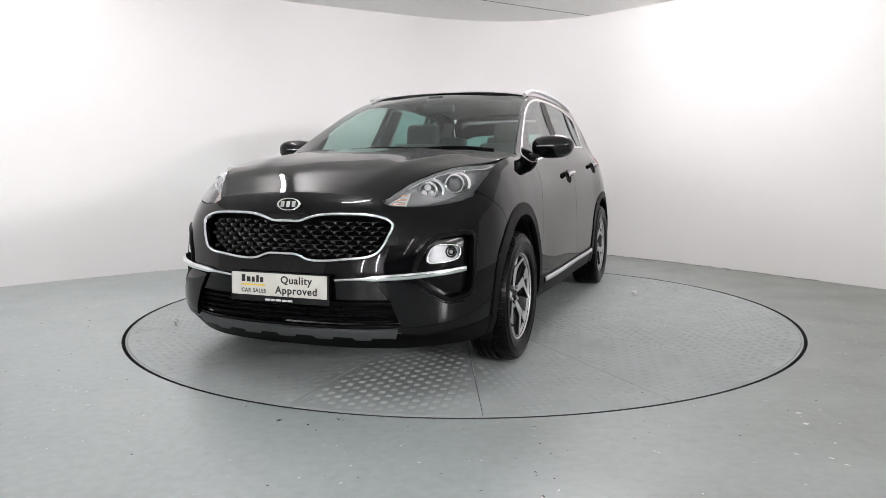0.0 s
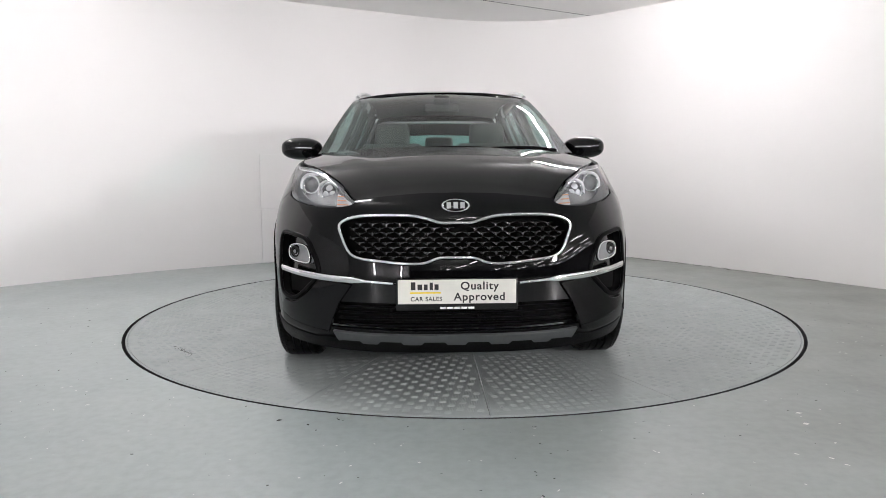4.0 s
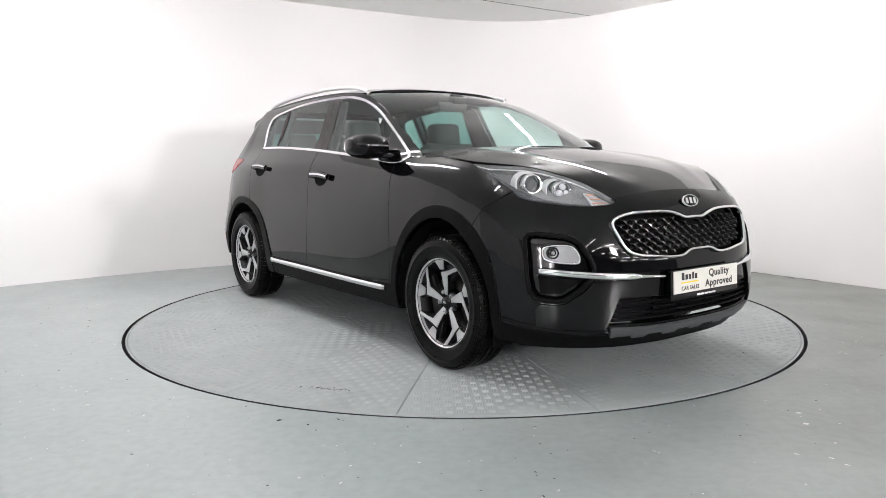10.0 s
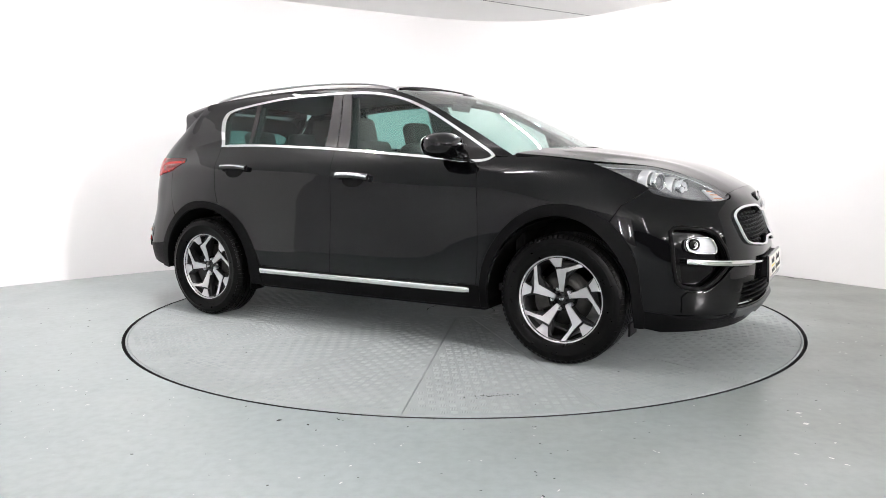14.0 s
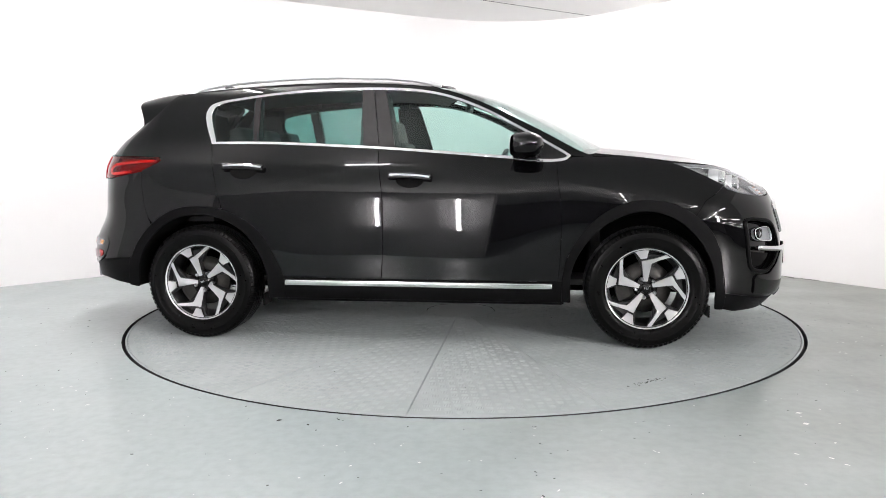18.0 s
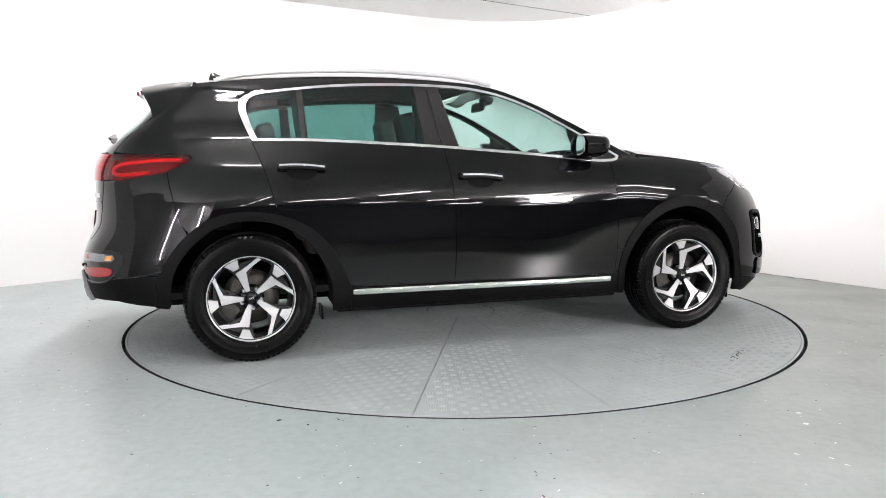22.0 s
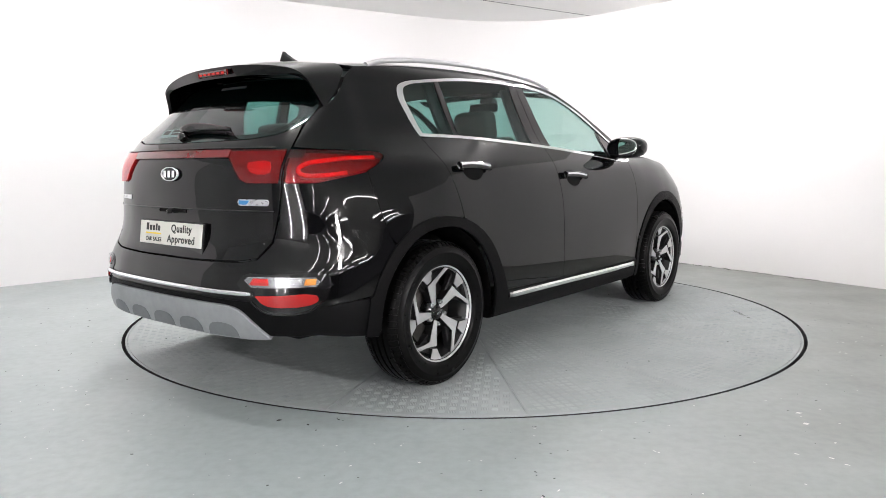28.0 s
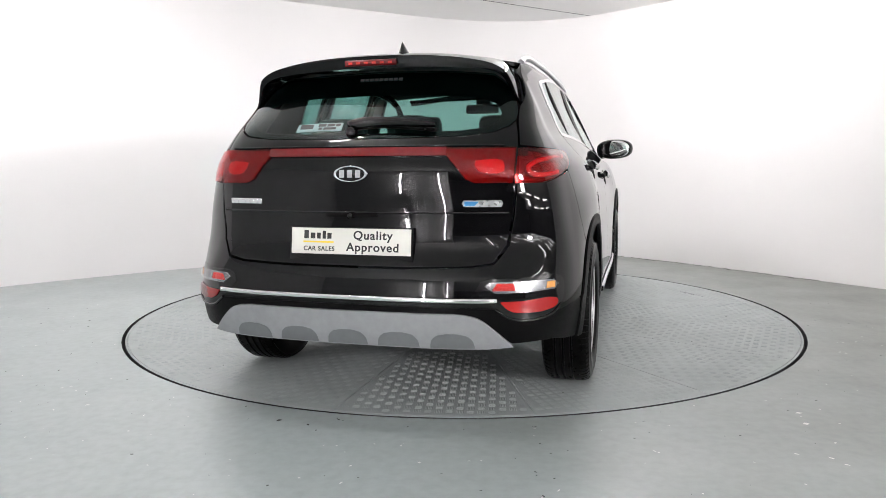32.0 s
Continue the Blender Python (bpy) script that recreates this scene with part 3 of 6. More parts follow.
def shrink(poly, d):
    """Move a closed outline inwards by d (outwards if d is negative)."""
    p = np.asarray(poly, float)
    if d == 0:
        return p
    area = 0.5 * np.sum(p[:, 0] * np.roll(p[:, 1], -1) - np.roll(p[:, 0], -1) * p[:, 1])
    e = np.roll(p, -1, 0) - p
    n = np.stack([-e[:, 1], e[:, 0]], 1) * (1 if area > 0 else -1)
    n /= np.maximum(1e-9, np.linalg.norm(n, axis=1))[:, None]
    m = n + np.roll(n, 1, 0)
    m /= np.maximum(0.6, (m * m).sum(1) / 2)[:, None]
    return p + m * d


def sheet(mapf, outer, holes=(), step=0.04, gap=0.0026, thick=0.018, roll=0.0025):
    """Verts, faces and normals of a panel cut from a mapped surface, with turned-in edges."""
    outer = shrink(resample(outer, step * 0.6), gap)
    holes = [shrink(resample(h, step * 0.6), -gap) for h in holes]
    lo, hi = outer.min(0), outer.max(0)
    gx, gy = np.meshgrid(np.arange(lo[0], hi[0], step), np.arange(lo[1], hi[1], step))
    g = np.stack([gx.ravel(), gy.ravel()], 1) + step * 0.5
    k = inside(outer, g)
    for h in holes:
        k &= ~inside(h, g)
    g = g[k]
    rims = np.vstack([outer, *holes])
    if len(g):
        d = np.array([((rims - q) ** 2).sum(1).min() for q in g])
        g = g[d > (0.4 * step) ** 2]
    verts, edges = [], []
    for loop in (outer, *holes):
        b = len(verts)
        verts += [Vector(q) for q in loop]
        edges += [(b + i, b + (i + 1) % len(loop)) for i in range(len(loop))]
    verts += [Vector(q) for q in g]
    from mathutils.geometry import delaunay_2d_cdt
    ov, _, of, *_ = delaunay_2d_cdt(verts, edges, [], 0, 1e-6)
    uv = np.array([tuple(q) for q in ov])
    tri = np.array([f for f in of if len(f) == 3])
    c = uv[tri].mean(1)
    k = inside(outer, c)
    for h in holes:
        k &= ~inside(h, c)
    tri = tri[k]
    p, n = mapf(uv[:, 0], uv[:, 1]), normals_of(mapf, uv[:, 0], uv[:, 1])
    fn = np.cross(p[tri[:, 1]] - p[tri[:, 0]], p[tri[:, 2]] - p[tri[:, 0]])
    fl_ = (fn * n[tri[:, 0]]).sum(1) < 0
    tri[fl_] = tri[fl_][:, ::-1]
    faces = [tuple(t) for t in tri]
    if thick:
        cnt = {}
        for a, b, c_ in faces:
            for e in ((a, b), (b, c_), (c_, a)):
                cnt[e] = 1
        rim = [e for e in cnt if (e[1], e[0]) not in cnt]
        out = np.zeros_like(p)
        for a, b in rim:
            o = np.cross(p[b] - p[a], n[a] + n[b])
            o /= max(1e-9, np.linalg.norm(o))
            out[a] += o
            out[b] += o
        ids = sorted({i for e in rim for i in e})
        pv, nv = list(p), list(n)
        ix = {}
        for i in ids:
            o = out[i] / max(1e-9, np.linalg.norm(out[i]))
            ix[i] = len(pv)
            pv += [p[i] - n[i] * 0.004 + o * roll, p[i] - n[i] * thick + o * roll * 0.5]
            nv += [o, o]
        for a, b in rim:
            i, j = ix[a], ix[b]
            faces += [(b, a, i, j), (j, i, i + 1, j + 1)]
        p, n = np.array(pv), np.array(nv)
    return p, faces, n


SHIFT = np.array([AXIS[0], AXIS[1], 0.0])


def flip(p, faces, n):
    m = np.array([1, -1, 1])
    return p * m, [f[::-1] for f in faces], n * m


def panel(name, mapf, outer, material, parent=None, label="", right=False, **how):
    p, f, n = sheet(mapf, outer, **how)
    if right:
        p, f, n = flip(p, f, n)
    ob = new(name, mesh_of(name, p - SHIFT, f, material, True, n))
    ob.parent = parent or car
    return tagged(ob, label)


def both(name, mapf, outer, material, label="", parents=(None, None), **how):
    """The same panel on the left and on the right flank."""
    p, f, n = sheet(mapf, outer, **how)
    obs = []
    for right in (False, True):
        q = flip(p, f, n) if right else (p, f, n)
        ob = new(name, mesh_of(name, q[0] - SHIFT, q[1], material, True, q[2]))
        ob.parent = parents[right] or car
        obs.append(tagged(ob, label))
    return obs


def carried(name, v, f, material, parent=None, label="", smooth=True, right=False, sharp=None):
    """A part in car space."""
    p = np.asarray(v, float)
    if right:
        p, f = p * np.array([1, -1, 1]), [q[::-1] for q in f]
    ob = solid(name, p - SHIFT, f, material, parent or car, label, smooth)
    if sharp:
        ob.data.set_sharp_from_angle(angle=radians(sharp))
    return ob


def bm_data(bm):
    bm.verts.index_update()
    v = [tuple(q.co) for q in bm.verts]
    f = [tuple(w.index for w in q.verts) for q in bm.faces]
    bm.free()
    return v, f


def strip(name, mapf, uv, width, height, material, parent=None, label="", right=False, closed=False, lift=0.0, sides=10, power=0.7):
    """A rounded strip laid along a line of the skin."""
    uv = np.asarray(uv, float)
    p, n = mapf(uv[:, 0], uv[:, 1]), normals_of(mapf, uv[:, 0], uv[:, 1])
    v, f = sweep(p + n * lift, n, oval(width, height, sides, power), closed)
    return carried(name, v, f, material, parent, label, True, right)


# ---------------------------------------------------------------- body panels
def line(pts, n=6):
    return [tuple(q) for q in curve_points(pts, n)]


def F(pts):
    return [flank(*q) for q in pts]


# side glass opening, outer edge of its bright surround (x, z)
DLO_TOP = line([(-1.30, 1.195), (-1.345, 1.30), (-1.365, 1.38), (-1.345, 1.435), (-1.285, 1.462), (-1.16, 1.482), (-0.99, 1.503), (-0.82, 1.519), (-0.58, 1.531), (-0.29, 1.533),
                (-0.02, 1.518), (0.18, 1.478), (0.39, 1.398), (0.59, 1.292), (0.78, 1.184), (0.875, 1.128), (0.903, 1.106)], 5)
BELT = line([(0.903, 1.106), (0.875, 1.083), (0.78, 1.072), (0.58, 1.090), (0.31, 1.113), (0.05, 1.134), (-0.23, 1.155), (-0.49, 1.170), (-0.70, 1.181), (-0.97, 1.192), (-1.30, 1.195)], 4)
SCREEN_EDGE = line([(1.02, 1.105), (0.9, 1.165), (0.78, 1.232), (0.59, 1.33), (0.39, 1.428), (0.18, 1.506), (0.08, 1.532)], 4)
ROOF_EDGE = line([(0.08, 1.532), (-0.1, 1.551), (-0.3, 1.564), (-0.6, 1.572), (-1.0, 1.562), (-1.35, 1.538), (-1.58, 1.512)], 4)
ARCH_F = line([(0.86, 0.40), (0.88, 0.50), (0.92, 0.59), (1.0, 0.70), (1.10, 0.785), (1.22, 0.838), (1.335, 0.852), (1.46, 0.832), (1.60, 0.756), (1.69, 0.655), (1.735, 0.54), (1.75, 0.40)], 4)
ARCH_R = line([(-0.80, 0.39), (-0.835, 0.48), (-0.94, 0.655), (-1.07, 0.755), (-1.27, 0.812), (-1.48, 0.797), (-1.635, 0.708), (-1.735, 0.595), (-1.785, 0.50)], 4)
FENDER_TOP = line([(1.03, 1.118), (1.24, 1.098), (1.46, 1.068)], 4)

# doors
F_GAP = [(0.82, 1.078), (0.83, 0.96), (0.843, 0.87), (0.85, 0.70), (0.845, 0.50), (0.835, 0.385)]
B_GAP = [(-0.20, 0.385), (-0.19, 0.57), (-0.19, 0.84), (-0.21, 1.0), (-0.23, 1.155)]
belt_f = [q for q in BELT if -0.23 < q[0] < 0.82 and q[1] > 1.06][::-1]
belt_r = [q for q in BELT if -1.30 < q[0] < -0.235][::-1]
front_door = F(line(F_GAP, 4) + line(B_GAP, 4) + belt_f)
arch_back = [q for q in ARCH_R if q[0] > -1.16 and q[1] > 0.395]
rear_door = F(line(B_GAP, 4)[::-1] + [(-0.80, 0.395)] + arch_back + line([(-1.175, 0.800), (-1.205, 0.90), (-1.235, 1.01), (-1.30, 1.19)], 4) + belt_r)
doors_f = both("front_door", skin, front_door, PAINT)
doors_r = both("rear_door", skin, rear_door, PAINT)

# flank frame: roof rail, rear pillar and quarter panel in one pressing
LAMP_TOP_S, LAMP_LOW = (-1.63, 1.118), (-1.74, 1.03)
quarter = line([(-1.205, 0.90), (-1.178, 0.803)], 2) + [q for q in ARCH_R if -1.64 < q[0] < -1.19] + [(-1.668, 0.745), (-1.70, 0.83), (-1.735, 1.035), (-1.63, 1.082), (-1.612, 1.10), (-1.63, 1.118)]
quarter_uv = F(line([(-1.30, 1.19), (-1.235, 1.01), (-1.205, 0.90)], 4)[:-1] + quarter)
quarter_uv += [(at_x(-1.75, 1.122), 1.122), (at_x(-1.93, 1.126), 1.126), tail(0.657, 1.135), tail(0.648, 1.19), tail(0.635, 1.24), tail(0.628, 1.30), flank(-1.708, 1.396), flank(-1.66, 1.45)]
side_frame = quarter_uv + F(ROOF_EDGE[::-1] + SCREEN_EDGE[::-1] + [(0.96, 1.10), (0.903, 1.106)] + DLO_TOP[::-1][1:-1])
both("side_frame", skin, side_frame, PAINT, step=0.035)

# front wings
lamp_outer = line([(1.46, 1.068), (1.56, 1.030), (1.66, 0.985), (1.76, 0.935)], 4)
wing = F(line(F_GAP, 4)[::-1] + [(0.84, 1.082), (0.88, 1.085), (0.915, 1.10), (0.97, 1.10)] + FENDER_TOP + lamp_outer[1:] + [(1.645, 0.85), (1.59, 0.765)]
         + [q for q in ARCH_F if 0.862 < q[0] < 1.58][::-1] + [(0.852, 0.39)])
both("front_wing", skin, wing, PAINT)

# ---- bonnet, roof and windscreen
HX = (0.9, 1.05, 1.3, 1.48, 1.65, 1.75, 1.85, 1.92, 2.0, 2.06, 2.16)
H_EDGE_Y = (0.80, 0.80, 0.795, 0.775, 0.705, 0.652, 0.590, 0.538, 0.490, 0.455, 0.44)
H_EDGE_Z = (1.135, 1.118, 1.094, 1.071, 1.055, 1.040, 1.010, 0.977, 0.931, 0.895, 0.84)
H_MID_Z = (1.19, 1.175, 1.148, 1.124, 1.096, 1.076, 1.049, 1.023, 0.985, 0.953, 0.90)


def bonnet_map(x, y):
    x, y = np.atleast_1d(np.asarray(x, float)), np.atleast_1d(np.asarray(y, float))
    ye, ze, zc = hermite(HX, H_EDGE_Y, x), hermite(HX, H_EDGE_Z, x), hermite(HX, H_MID_Z, x)
    r = np.abs(y) / ye
    ridge = 0.008 * np.exp(-((r - 0.66) / 0.10) ** 2) * np.clip((2.1 - x) / 0.5, 0, 1) * np.clip((x - 0.95) / 0.5, 0, 1)
    valley = -0.003 * np.exp(-((r - 0.42) / 0.18) ** 2) * np.clip((2.0 - x) / 0.5, 0, 1) * np.clip((x - 0.95) / 0.5, 0, 1)
    return np.stack([x, y, zc - (zc - ze) * r**2.4 + ridge + valley], 1)


nose_edge = line([(1.03, 0.80), (1.3, 0.795), (1.47, 0.777), (1.65, 0.705), (1.75, 0.652), (1.85, 0.590), (1.92, 0.537), (2.0, 0.488), (2.055, 0.45), (2.085, 0.33), (2.10, 0.15), (2.105, 0.0)], 4)
bonnet_uv = nose_edge + [(x, -y) for x, y in nose_edge[-2::-1]] + [(1.06, -0.70), (1.10, -0.5), (1.125, -0.25), (1.13, 0.0), (1.125, 0.25), (1.10, 0.5), (1.06, 0.70)]
panel("bonnet", bonnet_map, bonnet_uv, PAINT, step=0.035)

RX_ = (-1.75, -1.58, -1.35, -1.0, -0.6, -0.3, -0.1, 0.1, 0.2)
R_MID = (1.535, 1.560, 1.588, 1.612, 1.622, 1.616, 1.604, 1.582, 1.564)
_re = np.array(sorted(ROOF_EDGE))


def roof_edge(x):
    z = np.interp(x, _re[:, 0], _re[:, 1])
    return skin(x, z)[:, 1], z


_rx = np.linspace(-1.58, 0.1, 40)
_ry, _rz = roof_edge(_rx)


def roof_map(x, y):
    x, y = np.atleast_1d(np.asarray(x, float)), np.atleast_1d(np.asarray(y, float))
    zc = hermite(RX_, R_MID, x)
    ye, ze = np.interp(x, _rx, _ry), np.interp(x, _rx, _rz)
    return np.stack([x, y, zc - (zc - ze) * (np.abs(y) / ye) ** 2.6], 1)


roof_left = [(float(a), float(b)) for a, b in zip(_rx[::-1], _ry[::-1])]
roof_uv = [(0.17, 0.0), (0.165, 0.2), (0.14, 0.4)] + roof_left[1:] + [(-1.60, 0.42), (-1.62, 0.2), (-1.625, 0), (-1.62, -0.2), (-1.60, -0.42)] + [(a, -b) for a, b in roof_left[::-1][:-1]] + [(0.14, -0.4), (0.165, -0.2)]
panel("roof", roof_map, roof_uv, PAINT, step=0.05)

_se = np.array(sorted(SCREEN_EDGE, key=lambda q: q[1]))
_sz = np.linspace(1.08, 1.60, 60)
_sx = hermite(_se[:, 1], _se[:, 0], _sz)
_sy = skin(_sx, _sz)[:, 1]


def screen_map(y, z):
    y, z = np.atleast_1d(np.asarray(y, float)), np.atleast_1d(np.asarray(z, float))
    xe, ye = np.interp(z, _sz, _sx), np.interp(z, _sz, _sy)
    bulge = 0.240 - 0.03 * np.clip((z - 1.1) / 0.45, 0, 1)
    return np.stack([xe + bulge * (1 - (np.abs(y) / ye) ** 2.2), y, z], 1)


scr_l = [(float(np.interp(z, _sz, _sy)), float(z)) for z in np.linspace(1.115, 1.527, 14)]
screen_uv = scr_l + line([(scr_l[-1][0], 1.527), (0.4, 1.548), (0.2, 1.560), (0.0, 1.564), (-0.2, 1.560), (-0.4, 1.548), (-scr_l[-1][0], 1.527)], 3)[1:-1] + [(-y, z) for y, z in scr_l[::-1]] + line([(-0.7, 1.113), (-0.4, 1.10), (0, 1.095), (0.4, 1.10), (0.7, 1.113)], 3)
panel("windscreen", screen_map, screen_uv, SCREEN, thick=0.005, gap=0.004, step=0.05)

# ---- front bumper
grille_half = line([(0.0, 0.800), (0.07, 0.800), (0.11, 0.812), (0.18, 0.828), (0.33, 0.832), (0.44, 0.825), (0.50, 0.806), (0.52, 0.785), (0.505, 0.73), (0.47, 0.665), (0.43, 0.645),
                    (0.33, 0.632), (0.22, 0.622), (0.14, 0.625), (0.08, 0.645), (0.0, 0.648)], 4)
grille_uv = [nose(*q) for q in grille_half] + [nose(-y, z) for y, z in grille_half[-2:0:-1]]
low_half = [(0.0, 0.445), (0.30, 0.445), (0.522, 0.447), (0.568, 0.330), (0.30, 0.322), (0.0, 0.320)]
low_uv = [nose(*q) for q in low_half] + [nose(-y, z) for y, z in low_half[-2:0:-1]]
fog_half = [(0.622, 0.585), (0.634, 0.632), (0.668, 0.700), (0.690, 0.722), (0.716, 0.732), (0.790, 0.744), (0.814, 0.740), (0.826, 0.722), (0.832, 0.64), (0.834, 0.54), (0.828, 0.480), (0.816, 0.455), (0.792, 0.444), (0.758, 0.440), (0.735, 0.448), (0.690, 0.486), (0.640, 0.538), (0.624, 0.560)]
fog_l = [nose(*q) for q in fog_half]
fog_r = [nose(-y, z) for y, z in fog_half]
lamp_in = line([(0.47, 0.905), (0.455, 0.893), (0.475, 0.879), (0.56, 0.868), (0.65, 0.870), (0.72, 0.880), (0.765, 0.892), (0.800, 0.912)], 4)
nose_top = [(0.0, 0.935), (0.15, 0.93), (0.33, 0.918), (0.445, 0.905)]
bump_l = [nose(*q) for q in line(nose_top, 4) + lamp_in[1:]] + F([(1.758, 0.930), (1.645, 0.85), (1.59, 0.765)] + [q for q in ARCH_F if q[0] > 1.60]) + [flank(1.745, 0.33), nose(0.80, 0.30), nose(0.64, 0.275), nose(0.55, 0.29)]
bump_l += [nose(0.3, 0.29), nose(0.0, 0.29)]
bump_uv = bump_l + [(2 * SF - s, z) for s, z in bump_l[-2:0:-1]]
front_bumper = panel("front_bumper", skin, bump_uv, PAINT, holes=[grille_uv, low_uv, fog_l, fog_r], step=0.035)

# ---- rear: bumper and tailgate
gate_top = [tail(0.0, 1.163), tail(0.233, 1.165), tail(0.434, 1.170), tail(0.558, 1.187), tail(0.609, 1.212), tail(0.627, 1.236)]
gate_l = gate_top + [tail(0.641, 1.19), tail(0.651, 1.133), tail(0.65, 1.0), tail(0.645, 0.86), tail(0.625, 0.74), tail(0.58, 0.675), tail(0.5, 0.662), tail(0.25, 0.655), tail(0.0, 0.655)]
tailgate = panel("tailgate", skin, gate_l + [(2 * SR - s, z) for s, z in gate_l[-2:0:-1]], PAINT, step=0.035)
rb_l = [tail(0.0, 0.650), tail(0.25, 0.650), tail(0.5, 0.657), tail(0.585, 0.67), tail(0.635, 0.74), tail(0.652, 0.86), tail(0.656, 0.985)]
rb_l += F([(-1.97, 0.985), (-1.735, 1.03), (-1.70, 0.83), (-1.668, 0.745), (-1.645, 0.70)]) + F([q for q in ARCH_R if q[0] < -1.65]) + [flank(-1.90, 0.49), tail(0.80, 0.475), tail(0.62, 0.50), tail(0.3, 0.505), tail(0.0, 0.505)]
panel("rear_bumper", skin, rb_l + [(2 * SR - s, z) for s, z in rb_l[-2:0:-1]], PAINT, step=0.035)


# ---------------------------------------------------------------- cladding, glass and bright trim
proud = inset(skin, -0.007)
ARCH_F_IN = line([(0.905, 0.262), (0.905, 0.42), (0.940, 0.53), (1.02, 0.645), (1.11, 0.725), (1.22, 0.778), (1.335, 0.793), (1.45, 0.765), (1.55, 0.700), (1.64, 0.595), (1.70, 0.46), (1.720, 0.235)], 4)
ARCH_R_IN = line([(-0.900, 0.262), (-0.905, 0.42), (-0.94, 0.52), (-1.005, 0.625), (-1.09, 0.700), (-1.22, 0.757), (-1.36, 0.768), (-1.50, 0.735), (-1.62, 0.650), (-1.70, 0.545), (-1.735, 0.45), (-1.745, 0.33)], 4)
both("front_arch_cladding", proud, F(ARCH_F + [(1.765, 0.33), (1.76, 0.232)] + ARCH_F_IN[::-1] + [(0.86, 0.264)]), CLADDING, "matt black plastic wheel arch trim", step=0.03, gap=0.0005, roll=0.004)
both("rear_arch_cladding", proud, F(ARCH_R + [(-1.80, 0.49), (-1.815, 0.325), (-1.752, 0.318)] + ARCH_R_IN[::-1] + [(-0.80, 0.264)]), CLADDING, "matt black plastic wheel arch trim", step=0.03, gap=0.0005, roll=0.004)
sills = both("sill_cladding", inset(skin, -0.003), F([(0.858, 0.384), (-0.798, 0.388), (-0.798, 0.262), (0.858, 0.262)]), CLADDING, "matt black plastic sill", gap=0.0005, roll=0.004)
for i in (0, 1):
    strip("sill_trim", skin, F([(0.80 - 1.59 * k / 40, 0.357 + 0.004 * k / 40) for k in range(41)]), 0.036, 0.026, CHROME, sills[i], "bright chrome sill strip", right=bool(i), lift=0.004)
# lower lips
lip_l = [nose(0, 0.266), nose(0.3, 0.266), nose(0.5, 0.266), nose(0.57, 0.28), nose(0.64, 0.273), nose(0.8, 0.297), flank(1.75, 0.328), flank(1.762, 0.232), nose(0.8, 0.212), nose(0.5, 0.203), nose(0, 0.203)]
lip = panel("front_lip", inset(skin, -0.004), lip_l + [(2 * SF - s, z) for s, z in lip_l[-2:0:-1]], CLADDING, None, "matt black lower lip", roll=0.004)
skid_l = line([(0.0, 0.306), (0.3, 0.306), (0.5, 0.311), (0.552, 0.316)], 4) + [(0.53, 0.272)] + [(y, 0.262 + 0.014 * (abs((y * 5.2) % 1 - 0.5) < 0.27)) for y in np.linspace(0.51, 0.0, 40)]
skid_uv = [nose(*q) for q in skid_l] + [nose(-y, z) for y, z in skid_l[-2:0:-1]]
panel("front_skid_plate", inset(skin, -0.016), skid_uv, GREY_SKID, None, "dark grey skid plate with notched lower edge", gap=0, step=0.03, thick=0.03)
rlip_l = [tail(0.0, 0.503), tail(0.3, 0.503), tail(0.62, 0.498), tail(0.80, 0.473), flank(-1.90, 0.488), flank(-1.80, 0.49), flank(-1.81, 0.325), flank(-1.9, 0.335), tail(0.8, 0.355), tail(0.6, 0.355), tail(0.3, 0.345), tail(0, 0.345)]
rlip = panel("rear_lower_bumper", inset(skin, 0.002), rlip_l + [(2 * SR - s, z) for s, z in rlip_l[-2:0:-1]], CLADDING, None, "matt black lower bumper", roll=0.004)
rsk = line([(0.0, 0.478), (0.3, 0.478), (0.47, 0.476), (0.53, 0.462), (0.585, 0.42), (0.655, 0.350)], 4) + [(0.60, 0.346)] + [(y, 0.343) for y in np.linspace(0.56, 0.0, 24)]
rear_skid = panel("rear_skid_plate", inset(skin, -0.014), [tail(*q) for q in rsk] + [tail(-y, z) for y, z in rsk[-2:0:-1]], SILVER_PAINT, None, "matt silver rear skid plate", gap=0, step=0.03, thick=0.03)
for yc in (-0.43, -0.215, 0.0, 0.215, 0.43):
    # the notches are flat patches, their shade put into a darker grey
    w_ = 0.075
    q = line([(yc - w_ - 0.010, 0.348), (yc - w_ - 0.002, 0.378), (yc - w_ + 0.022, 0.397), (yc + w_ - 0.022, 0.397), (yc + w_ + 0.002, 0.378), (yc + w_ + 0.010, 0.348)], 3)
    panel("recess", inset(skin, -0.0165), [tail(*a) for a in q], SKID_NOTCH_SHADE, rear_skid, "darker grey patch painting the shade of a moulded notch", gap=0, step=0.02, thick=0.002)

# side glass
dlo = DLO_TOP + BELT[1:-1]
ring_in = []
for x, z in shrink(resample(dlo, 0.03), 0.013):
    k = max(0.0, min(1.0, (-1.20 - x) / 0.14))
    ring_in.append((x + 0.024 * k, z))
surrounds = both("window_surround", inset(skin, -0.003), F(dlo), CHROME, "bright chrome strip round the side windows", holes=[F(ring_in)], gap=0, step=0.03, thick=0.012, roll=0.002)


